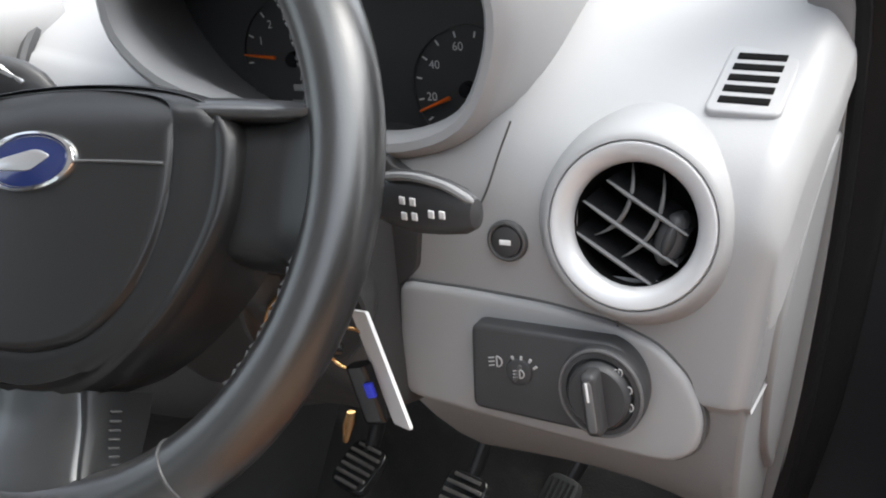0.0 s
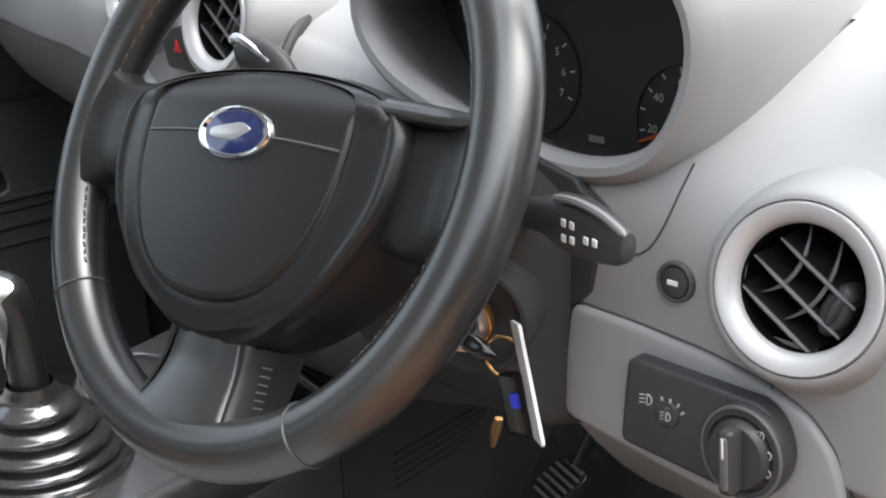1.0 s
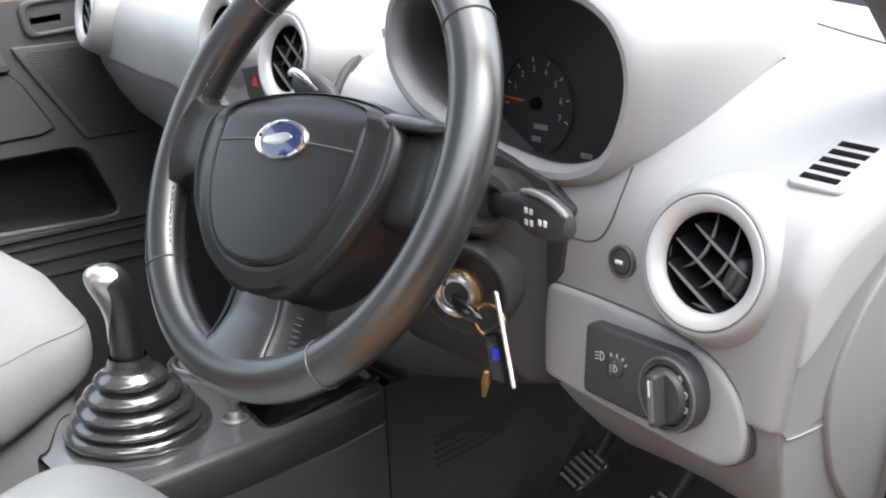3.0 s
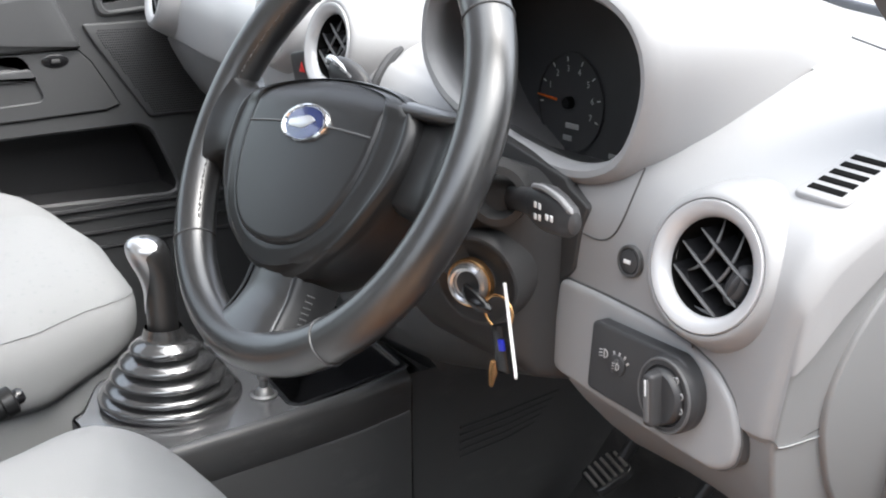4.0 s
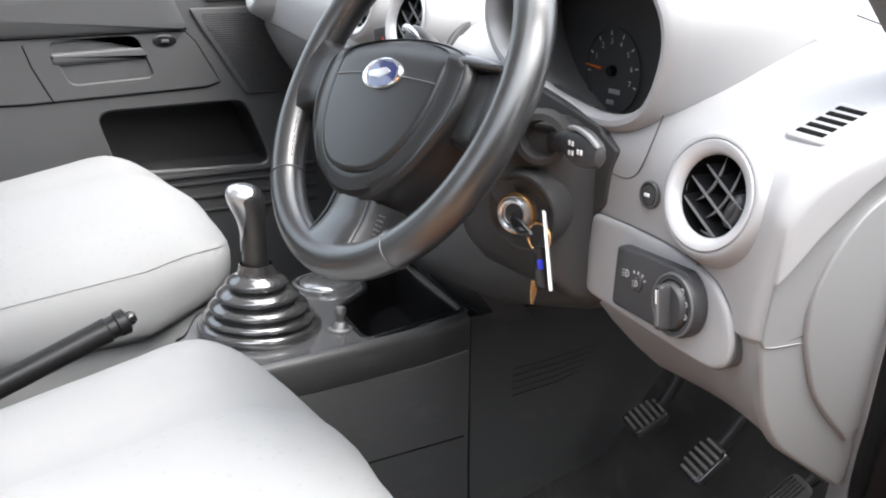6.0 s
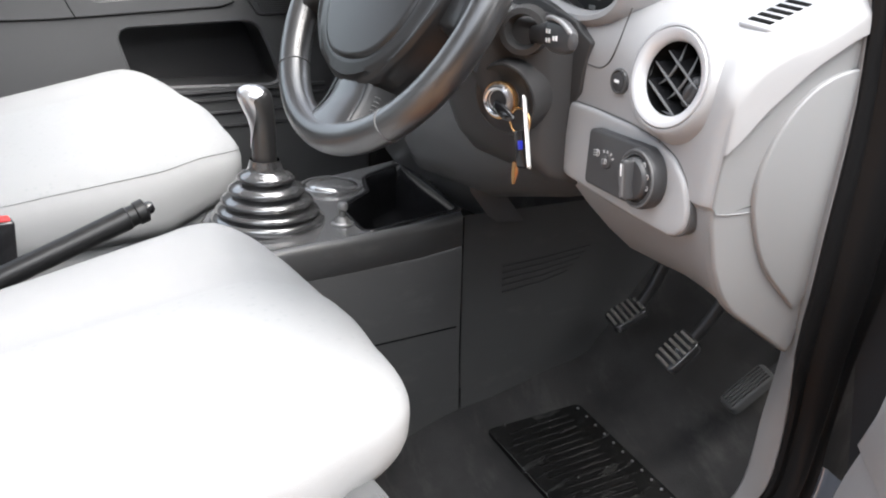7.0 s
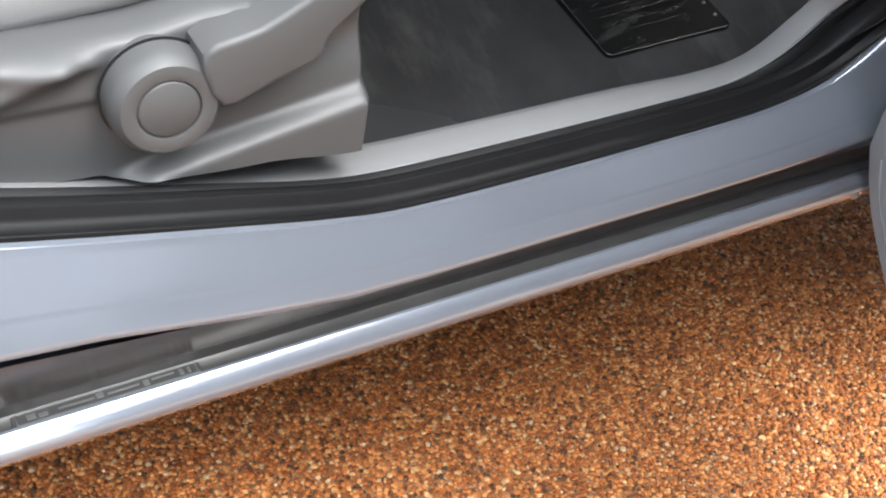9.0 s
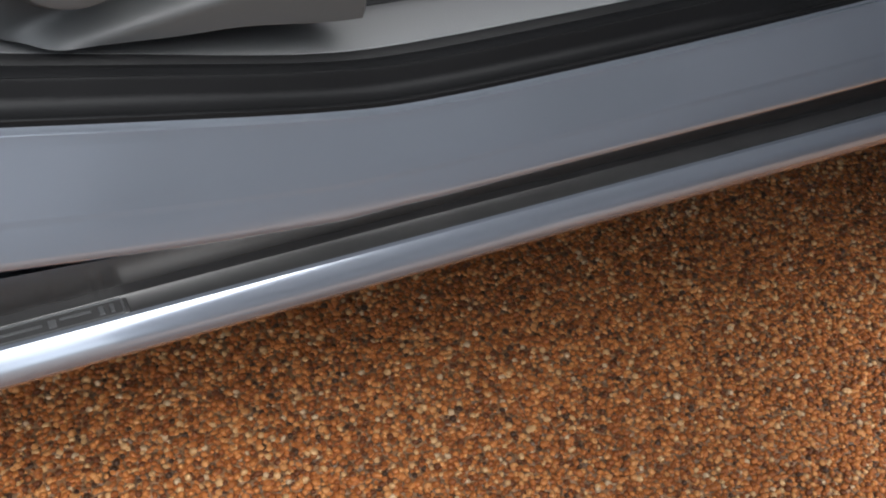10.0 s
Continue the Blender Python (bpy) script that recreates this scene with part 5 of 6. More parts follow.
for i in range(56):
    for j in range(80):
        c = (vs[i][j].co + vs[i + 1][j + 1].co).to_2d() / 2
        front_edge = 0.289 + (XR - c.x) * 0.16
        if not inside(c, tray_wide) and c.y < front_edge:
            bm.faces.new((vs[i][j], vs[i + 1][j], vs[i + 1][j + 1], vs[i][j + 1]))
top = part("top_skin", bm, console_top, console, "satin charcoal top")
rim_in = [Vector((p.x, p.y)) for p in tray_c]
part("tray", skin([[Vector((p.x, p.y, top_height(p.x, p.y) + h)) for p in inset(rim_in, d)] for d, h in ((-0.008, 0.0), (-0.007, 0.0012), (-0.003, 0.0015), (0.0, -0.001), (0.003, -0.03), (0.006, -0.072))], False, True), black_gloss, console, "deep black storage tray")
part("divider", tube([(-0.030, 0.262, 0.572), (-0.015, 0.245, 0.574), (0.004, 0.226, 0.577)], 0.0035, 8), console_top, console)
part("front_wall", skin([[Vector((x, y, z)) for z in (0.30, 0.45, 0.645)] for x, y in ((XR - 0.010, 0.2885), (XR - 0.014, 0.31), (XL, 0.34))], closed=False), dark_plastic, console)
tunnel = skin([[Vector((x, y, z)) for x, z in ((XR + 0.014, 0.30), (XR + 0.004, 0.42), (XR - 0.003, 0.60), (XR - 0.012, 0.645))] for y in (0.291, 0.40, 0.60, 0.80)], closed=False)
structure("tunnel", skin([[Vector((x, y, z)) for x, z in ((0.06, 0.26), (0.045, 0.42), (0.02, 0.50), (-0.03, 0.525), (-0.15, 0.525), (-0.21, 0.50), (-0.24, 0.42), (-0.25, 0.30))] for y in (-0.95, -0.5, -0.068)], closed=False), carpet, "charcoal carpet over the tunnel between the seats", "carpet")
part("tunnel_panel", tunnel, charcoal, console, "dark tunnel side panel")
part("panel_gap", block((0.004, 0.0022, 0.30), Matrix.Translation((XR + 0.0005, 0.2895, 0.345)) @ pose(0, 0, 0, 0, -1.0, 0), 0.001), black_gloss, console)
part("panel_crease", tube([(XR + 0.0045, -0.40, 0.455), (XR + 0.0042, 0.0, 0.468), (XR + 0.0035, 0.28, 0.480)], 0.0012, 6), black_gloss, console)
for i in range(5):
    part("floor_vent_rib", tube([(XR + 0.001, 0.36, 0.562 - 0.010 * i), (XR + 0.001, 0.43, 0.566 - 0.0095 * i), (XR + 0.0, 0.52 - 0.01 * i, 0.574 - 0.009 * i)], [0.0018, 0.0016, 0.0008], 6), dark_plastic, console)
# lidded cup
cup_m = Matrix.Translation((-0.168, 0.182, top_height(-0.168, 0.182)))
part("cup_rim", annulus(0.0425, 0.0500, -0.003, 0.0050, cup_m, 40, 0.003), console_top, console)
part("cup_groove", lathe([(0.0425, 0.001), (0.041, 0.0008), (0.0405, -0.004)], cup_m, 40), void_black, console)
part("cup_lid", lathe([(0.0412, 0.0), (0.0405, 0.0035), (0.0385, 0.0058), (0.034, 0.0072), (0.020, 0.0096), (0, 0.0106)], cup_m, 40), lid_gloss, console, "glossy domed black lid")
sock = Matrix.Translation((-0.008, 0.126, top_height(0, 0.12)))
part("lighter_socket", lathe([(0.016, -0.003), (0.016, 0.002), (0.013, 0.004), (0.012, 0.002), (0.010, 0.006), (0.007, 0.010), (0.005, 0.011), (0.005, 0.020), (0.0075, 0.0225), (0.0075, 0.029), (0.006, 0.031), (0, 0.0315)], sock, 24), steel, console, "dull metal lighter knob")

# ---- gear lever ----
gear = base("gear_lever", (-0.085, 0.035, 0.63), "gear lever with silver-topped knob and black rubber gaiter", "gear lever")
foot, neck, head = Vector((-0.072, 0.040, 0.636)), Vector((-0.046, 0.026, 0.716)), Vector((-0.049, 0.024, 0.828))
prof = [(0.080, 0.000), (0.0815, 0.004), (0.0800, 0.009), (0.0740, 0.0125)]
for r, h, d in ((0.0730, 0.0205, 0.0055), (0.0650, 0.0355, 0.0060), (0.0540, 0.0525, 0.0068), (0.0405, 0.0710, 0.0072)):
    prof += [(r - 0.0075, h - d), (r - 0.0022, h - 0.8 * d), (r, h - 0.3 * d), (r - 0.0006, h + 0.1 * d), (r - 0.0035, h + 0.5 * d), (r - 0.0085, h + 0.95 * d), (r - 0.0135, h + 1.25 * d)]
prof += [(0.0245, 0.0835), (0.0230, 0.090), (0.0205, 0.097)]
bm = lathe(prof, None, 40)
for v in bm.verts:
    t = max(0.0, v.co.z / 0.09)
    v.co = foot + Vector((v.co.x, v.co.y * (1.0), v.co.z)) + Vector(((neck.x - foot.x) * t, (neck.y - foot.y) * t, -0.09 * v.co.x * (1 - min(1, t)) * 0.3))
part("gaiter", bm, rubber, gear, "ribbed black rubber gaiter", 60)
KNOB = [(0.000, 0.0162, 0.000), (0.020, 0.0168, 0.000), (0.045, 0.0165, 0.000), (0.062, 0.0165, 0.000), (0.078, 0.0182, 0.002), (0.090, 0.0208, 0.005), (0.101, 0.0226, 0.008), (0.110, 0.0222, 0.010), (0.1165, 0.0190, 0.0115), (0.1205, 0.0130, 0.012), (0.1220, 0.0040, 0.012)]
KNOB = curve_points(KNOB, 3)
rear = Vector((-0.55, -0.83, 0.0)).normalized()
tilt_dir = (head - neck).normalized()


def knob_ring_pts(k, a0, a1, n, grow):
    """Points round the knob at one height, between two angles from the rear."""
    h, r, back = k
    c = neck + tilt_dir * (h - 0.004) + rear * back
    side = Vector((0, 0, 1)).cross(rear)
    return [c + (rear * math.cos(a) + side * math.sin(a)) * (r + grow) for a in [radians(a0 + (a1 - a0) * j / n) for j in range(n + 1)]]


part("grip", skin([knob_ring_pts(k, 0, 360 - 15, 23, 0.0) for k in KNOB], True, True), leather, gear, "black leather grip")
part("collar", lathe([(0.0215, -0.002), (0.0225, 0.010), (0.0215, 0.014), (0.0185, 0.0155), (0.0180, 0.020)], Matrix.Translation(neck + Vector((0, 0, -0.006))), 24), rubber, gear)
cap_rows = []
for k in KNOB:
    t = smooth01((k.x - 0.030) / 0.070)
    if t > 0.002:
        wide = 14 + 70 * t ** 1.1 + 46 * smooth01((k.x - 0.104) / 0.014)
        cap_rows.append(knob_ring_pts(k, 12 - wide, 12 + wide, 18, 0.0012))
part("cap", skin(cap_rows, False, False, closed=False), silver, gear, "satin silver cap running down the grip", 60)

# ---- handbrake ----
brake = base("handbrake", (-0.09, -0.45, 0.55), "black plastic handbrake lever with ribbed grip", "handbrake")
a, b = Vector((-0.09, -0.50, 0.528)), Vector((-0.09, -0.128, 0.667))
pts = [a.lerp(b, t) for t in (0, 0.3, 0.45, 0.50, 0.6, 0.75, 0.9, 0.93, 0.935, 0.96, 0.965, 0.995, 1.0)]
part("grip", tube(pts, [0.015, 0.014, 0.014, 0.0155, 0.0155, 0.0155, 0.016, 0.0165, 0.0145, 0.0145, 0.0165, 0.0165, 0.013], 18), pad_leather, brake)
part("release_button", lathe([(0.009, 0), (0.009, 0.006), (0.006, 0.010), (0, 0.0105)], Matrix.Translation(b) @ (b - a).to_track_quat("Z", "Y").to_matrix().to_4x4(), 18), black_gloss, brake)
part("boot", lathe([(0.05, 0), (0.045, 0.01), (0.028, 0.05), (0.02, 0.07)], Matrix.Translation((-0.09, -0.46, 0.53)) @ (b - a).to_track_quat("Z", "Y").to_matrix().to_4x4() @ Matrix.Translation((0, 0, -0.06)), 20), rubber, brake)

# ---- seats ----
seams = []


def cushion(cx, y_back, y_front, top, half, bottom, bolster, tilt=0.16):
    """A padded seat cushion, sloping down to the rear, with raised side bolsters; its middle panel takes the second material."""
    rows = []
    ny, n = 40, 56
    for i in range(ny + 1):
        t = i / ny
        y = y_back + (y_front - y_back) * (1 - (1 - t) ** 1.9)
        e = max(0.0, (y - (y_front - 0.16)) / 0.16)
        nose = math.sqrt(max(0.0, 1 - e ** 3.8))
        plan = math.sqrt(max(0.0, 1 - e ** 5.5)) * 0.68 + 0.32
        w = half * plan
        back = max(0.0, y_front - 0.10 - y)
        tp = top - tilt * back
        lo = bottom + 0.055 * e - 0.02 * min(1.0, back / 0.3)
        mid = lo + 0.052
        ring_pts = []
        for k in range(n):
            a = 2 * math.pi * k / n
            c, sn = math.cos(a), math.sin(a)
            px, pz = math.copysign(abs(c) ** 0.66, c), math.copysign(abs(sn) ** 0.60, sn)
            if pz >= 0:
                if px < 0:
                    bol = bolster * max(0.3, 1 - 1.15 * back) * min(1.0, max(0.0, (-px - 0.38) / 0.46)) ** 0.9 * (1 - 0.25 * smooth01((-px - 0.88) / 0.12))
                else:
                    bol = 0.008 * math.exp(-((px - 0.75) / 0.2) ** 2)
                bol += 0.028 * math.exp(-((px + 0.1) / 0.62) ** 2)
                z = mid + (tp - mid + bol * (1 - 0.7 * e * e)) * pz * (0.05 + 0.95 * nose)
            else:
                z = mid + (mid - lo) * pz * (0.35 + 0.65 * nose)
            wr = w * (1 - 0.07 * e) if px > 0 else w
            full = 0.013 * math.exp(-((px + 0.12) / 0.55) ** 2) * e * max(0.0, pz)
            ring_pts.append(Vector((cx + wr * px * (1.0 + 0.035 * (1 - pz * pz)), y + full, z + 0.0012 * noise.noise(Vector((14 * px, 18 * y, cx))))))
        rows.append(ring_pts)
    bm = skin(rows, True, True)
    bm.normal_update()
    seams.append([row[4] + Vector((0.0006, 0, 0.0006)) for row in rows])
    for k, f in enumerate(bm.faces):
        if k < ny * n and 4 <= k % n < 15:
            f.material_index = 1
    return bm


def seat_pad(name, bm, parent, label):
    ob = part(name, bm, fabric, parent, label, 75)
    ob.data.materials.append(panel_cloth)
    return ob


driver_seat = base("driver_seat", (0.315, -0.30, 0.30), "pale grey cloth driver's seat with grey plastic base trim", "car seat", group="front seats")
seat_pad("cushion", cushion(0.2715, -0.62, 0.005, 0.640, 0.2405, 0.492, 0.094), driver_seat, "pale grey cloth cushion with patterned middle")
pass_seat = base("passenger_seat", (-0.51, -0.20, 0.34), "pale grey cloth passenger's seat cushion", "car seat", group="front seats")
seat_pad("cushion", cushion(-0.520, -0.55, 0.112, 0.714, 0.252, 0.545, 0.062), pass_seat, "pale grey cloth cushion with patterned middle")
part("seam", tube(seams[1][2:-3], 0.0007, 6), mid_plastic, pass_seat, "stitched side seam")
part("cushion_skirt", plate(rounded([(-0.755, -0.54), (-0.282, -0.54), (-0.282, 0.06), (-0.755, 0.06)], 0.05, 6), 0.40, 0.62, None, 0.03), fabric, pass_seat)
part("rail", block((0.03, 0.5, 0.05), Matrix.Translation((-0.32, -0.2, 0.36))), black_gloss, pass_seat)
part("rail", block((0.03, 0.5, 0.05), Matrix.Translation((-0.70, -0.2, 0.36))), black_gloss, pass_seat)



def backrest(seat, cx, y0, half):
    """The padded back of a seat, leaning rearwards, with its head restraint; unseen, added to block light."""
    rows = []
    for i in range(15):
        t = i / 14
        z, w = 0.56 + 0.66 * t, half * (0.92 + 0.16 * math.sin(math.pi * min(1, t * 1.1)) - 0.42 * max(0.0, t - 0.7) ** 1.2)
        e = math.sqrt(max(0.02, 1 - max(0.0, (t - 0.86) / 0.14) ** 2.5))
        yc = y0 - 0.30 * (z - 0.56)
        rows.append([Vector((cx + w * math.copysign(abs(math.cos(a)) ** 0.6, math.cos(a)), yc - 0.06 + 0.065 * e * math.copysign(abs(math.sin(a)) ** 0.7, math.sin(a)), z)) for a in [2 * math.pi * k / 28 for k in range(28)]])
    part("backrest", skin(rows, True, True), fabric, seat, "unseen pale grey cloth backrest", 60)
    part("head_restraint", plate(rounded([(-0.13, -0.075), (0.13, -0.075), (0.12, 0.085), (-0.12, 0.085)], 0.04, 5), -0.05, 0.045, facing(cx, y0 - 0.32, 1.36, 12), 0.03), fabric, seat, "unseen pale grey cloth head restraint")
    for s in (-0.06, 0.06):
        part("restraint_post", tube([(cx + s, y0 - 0.25, 1.19), (cx + s, y0 - 0.30, 1.31)], 0.006, 8), steel, seat)


backrest(driver_seat, 0.2715, -0.66, 0.225)
backrest(pass_seat, -0.520, -0.60, 0.225)

# plastic base trim on the door side


def near_line(p, a, b):
    ap, ab = (p[0] - a[0], p[1] - a[1]), (b[0] - a[0], b[1] - a[1])
    t = max(0.0, min(1.0, (ap[0] * ab[0] + ap[1] * ab[1]) / (ab[0] ** 2 + ab[1] ** 2)))
    return math.hypot(ap[0] - t * ab[0], ap[1] - t * ab[1])


TRIM_TOP = [(-0.62, 0.535), (-0.42, 0.518), (-0.33, 0.508), (-0.25, 0.508), (-0.18, 0.518), (-0.130, 0.537), (-0.10, 0.551), (-0.084, 0.553)]
TRIM_LOW = [(-0.62, 0.43), (-0.42, 0.415), (-0.24, 0.405), (-0.165, 0.401), (-0.084, 0.392)]


def trim_side(y, z):
    """How far the base trim stands out at a place on the seat's side."""
    x = 0.548
    p = (y, z)
    top_z = ramp_of(y, TRIM_TOP)
    x += 0.010 * math.exp(-((z - top_z) / 0.010) ** 2) * smooth01((y + 0.205) / 0.05)
    x += 0.009 * math.exp(-(near_line(p, (-0.29, 0.496), (-0.44, 0.448)) / 0.010) ** 2)
    x += 0.007 * math.exp(-(near_line(p, (-0.44, 0.448), (-0.56, 0.415)) / 0.014) ** 2)
    x += 0.006 * math.exp(-(near_line(p, (-0.27, 0.497), (-0.34, 0.500)) / 0.007) ** 2)
    line = 0.398 + (y + 0.26) * 0.18
    x += 0.016 * smooth01((line + 0.014 - z) / 0.012) * smooth01((y + 0.27) / 0.03)
    hollow = 0.432 + (y + 0.26) * 0.22
    x -= 0.010 * math.exp(-((z - hollow - 0.012) / 0.022) ** 2) * smooth01((y + 0.26) / 0.06)
    x -= 0.004 * smooth01((-0.262 - y) / 0.008) * smooth01((0.47 - z) / 0.01)
    return x


bm = bmesh.new()
ny, nz = 120, 44
cols = []
for i in range(ny + 1):
    y = -0.62 + 0.536 * i / ny
    z0, z1 = ramp_of(y, TRIM_LOW), ramp_of(y, TRIM_TOP)
    col = []
    for j in range(nz + 1):
        z = z0 + (z1 - z0) * j / nz
        edge = 0.012 * (1 - math.sqrt(max(0.0, 1 - max(0.0, 1 - (z1 - z) / 0.008) ** 2)))
        col.append(Vector((trim_side(y, z) - edge, y + 0.004 * math.sin(math.pi * j / nz) * (i / ny) ** 8, z)))
    cols.append([Vector((0.50, y, z0))] + col + [Vector((0.50, y, z1 + 0.001))])
cols.append([Vector((p.x - 0.006, p.y + 0.004, p.z)) for p in cols[-1]])
cols.append([Vector((0.48, p.y + 0.001, p.z)) for p in cols[-1]])
trim = part("base_trim", skin(cols, closed=False, bm=bm), seat_plastic, driver_seat, "grey moulded plastic base trim", 50)
dm = Matrix.Translation((0.557, -0.2300, 0.4695)) @ Matrix.Diagonal((1, 0.96, 0.96, 1)) @ pose(0, 0, 0, 0, 90, 0)
# Black ring painted in for the shadow round the dial.
part("dial_shadow_ring", lathe([(0.036, -0.01), (0.0412, -0.004), (0.0412, -0.0035), (0.036, -0.0035)], dm, 44), black_gloss, driver_seat)
part("height_dial", lathe([(0.039, -0.02), (0.039, 0.008), (0.0375, 0.015), (0.033, 0.0205), (0.027, 0.0215), (0.0225, 0.0205), (0.0218, 0.0185), (0.0208, 0.0200), (0.0195, 0.0208), (0, 0.0212)], dm, 44), seat_plastic, driver_seat, "grey round seat adjuster")
lev = [(-0.207, 0.506), (-0.168, 0.518), (-0.129, 0.538), (-0.099, 0.556), (-0.090, 0.558), (-0.084, 0.549), (-0.086, 0.534), (-0.104, 0.517), (-0.121, 0.502), (-0.127, 0.488), (-0.157, 0.477), (-0.195, 0.465)]
part("height_lever", plate(curve_points([(*p, 0) for p in lev], 3, True), 0.540, 0.581, to_side, 0.0045), seat_plastic, driver_seat, "grey seat height lever")
rm = Matrix.Translation((0.548, -0.42, 0.475)) @ pose(0, 0, 0, 0, 90, 0)
part("recliner_cover", lathe([(0.060, -0.02), (0.060, 0.02), (0.055, 0.034), (0.03, 0.042), (0, 0.043)], rm, 36), charcoal, driver_seat, "dark round recliner cover")
part("seat_frame", plate(rounded([(0.10, -0.58), (0.49, -0.58), (0.49, -0.10), (0.10, -0.10)], 0.02), 0.30, 0.50, None, 0.01), dark_plastic, driver_seat)

# seat belt buckles between the seats
for k, (x, y, z) in enumerate(((-0.185, -0.305, 0.64), (-0.15, -0.36, 0.60))):
    bk = base("seat_belt_buckle", (x, y, z - 0.08), "black seat belt buckle with red release button", "buckle", group="seat belt buckles")
    part("body", block((0.026, 0.040, 0.085), Matrix.Translation((x, y, z - 0.08)), 0.005), black_gloss, bk)
    part("release", block((0.018, 0.030, 0.004), Matrix.Translation((x, y, z + 0.004)), 0.002), red_plastic, bk, "red release button")
    part("stem", tube([(x, y - 0.02, z - 0.20), (x, y, z - 0.07)], 0.009, 10), dark_plastic, bk)

# ---- pedals and heel pad ----
def pedal(name, place, u, v, w, h, ribs, label, arm_to, grooved=False):
    pb = base(name, place, label, "pedal", group="pedals")
    m = frame_of(place, u, v)
    p = part("pad", plate(rounded([(-w / 2, -h / 2), (w / 2, -h / 2), (w / 2, h / 2), (-w / 2, h / 2)], 0.013, 5), -0.010, 0.002, m, 0.002), seat_plastic if grooved else rubber, pb)
    for i in range(ribs if grooved else 0):
        part("groove", block((w * 0.09, h * 0.84, 0.0012), m @ Matrix.Translation((w * (-0.33 + 0.66 * i / (ribs - 1)), -h * 0.0, 0.0016)), 0.0005), rubber, p)
    for i in range(0 if grooved else ribs):
        yv = -h / 2 + h * (i + 0.6) / (ribs + 0.2)
        part("rib", block((w * (0.86 if 0 < i < ribs - 1 else 0.66), h / ribs * 0.42, 0.003), m @ Matrix.Translation((0, yv, 0.0015)), 0.001), pedal_metal, p)
    c = m @ Vector((0, 0.2 * h, -0.008))
    e = Vector(arm_to)
    part("arm", tube(curve_points([c, c.lerp(e, 0.3) + Vector((0, 0.012, -0.01)), c.lerp(e, 0.65) + Vector((0, 0.01, 0)), e], 5), 0.009, 10, squash=0.6), dark_metal, pb, "black metal pedal arm")
    return pb


pedal("clutch_pedal", (0.145, 0.527, 0.493), (0.047, -0.012, -0.005), (0.01, 0.048, 0.030), 0.050, 0.058, 6, "worn rubber-ribbed clutch pedal", (0.165, 0.62, 0.70))
pedal("brake_pedal", (0.278, 0.512, 0.488), (0.047, -0.010, -0.004), (0.008, 0.045, 0.045), 0.052, 0.060, 6, "worn rubber-ribbed brake pedal", (0.32, 0.62, 0.70))
pedal("accelerator_pedal", (0.350, 0.585, 0.446), (0.047, -0.012, -0.004), (0.012, 0.060, 0.055), 0.040, 0.080, 5, "long grooved accelerator pedal", (0.42, 0.68, 0.62), True)
hp = base("heel_pad", (0.21, 0.40, 0.29), "black rubber heel pad let into the carpet", "heel pad")
hm2 = frame_of((0.098, 0.334, 0.318), (0.222, 0.019, -0.068), (0.019, 0.146, 0.024))
pp = part("pad", plate(rounded([(-0.004, -0.013), (0.236, -0.006), (0.264, 0.150), (0.025, 0.139)], 0.010), -0.012, 0.0028, hm2, 0.002), heel_rubber, hp, "shiny black rubber pad")
for i in range(16):
    part("rib", block((0.0045, 0.100, 0.0012), hm2 @ Matrix.Translation((0.028 + 0.0125 * i, 0.062, 0.0022)) @ pose(0, 0, 0, 0, 0, -9), 0.0009), heel_rubber, pp)
for i in range(11):
    part("stud", lathe([(0.0022, 0), (0.002, 0.002), (0, 0.0026)], hm2 @ Matrix.Translation((0.034 + 0.0208 * i, 0.131 + 0.0009 * i, 0.0024)), 8), steel, pp)

# ---- passenger's door ----
pd = base("passenger_door", (-0.80, 0.0, 0.40), "closed passenger's door with grey lining, pull handle and map pocket", "car door")
side_m = Matrix(((0, 0, 1, -0.80), (1, 0, 0, 0), (0, 1, 0, 0), (0, 0, 0, 1)))
door_o = resample(rounded([(-0.82, 0.33), (0.56, 0.33), (0.56, 0.98), (0.40, 1.09), (-0.82, 1.02)], 0.02), 64, (0.0, 0.33))
pocket_h = resample(rounded([(0.058, 0.690), (0.357, 0.683), (0.303, 0.810), (0.02, 0.803)], 0.028, 5), 64, (0.2, 0.68))
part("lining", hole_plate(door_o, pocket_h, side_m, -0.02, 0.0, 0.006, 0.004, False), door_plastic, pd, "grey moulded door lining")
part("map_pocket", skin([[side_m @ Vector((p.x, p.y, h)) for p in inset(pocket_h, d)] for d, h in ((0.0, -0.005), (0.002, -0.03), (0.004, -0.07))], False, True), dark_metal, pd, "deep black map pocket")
card_o = resample(rounded([(-0.60, 0.828), (-0.10, 0.826), (0.258, 0.842), (0.196, 0.944), (-0.60, 0.925)], 0.014, 4), 64, (0.0, 0.827))
handle_h = resample(rounded([(-0.020, 0.856), (0.130, 0.864), (0.098, 0.938), (-0.056, 0.930)], 0.014, 4), 64, (0.05, 0.858))
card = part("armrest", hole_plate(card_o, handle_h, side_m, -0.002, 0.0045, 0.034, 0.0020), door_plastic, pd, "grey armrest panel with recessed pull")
part("panel_joint", tube([side_m @ Vector((p.x, p.y, 0.0012)) for p in inset(ccw(card_o), -0.0012)], 0.0014, 6, closed=True), void_black, pd)
part("pull", plate(rounded([(-0.052, 0.889), (0.124, 0.897), (0.110, 0.921), (-0.058, 0.913)], 0.006), -0.030, 0.0060, side_m, 0.0075), door_plastic, card, "rounded grey door pull")
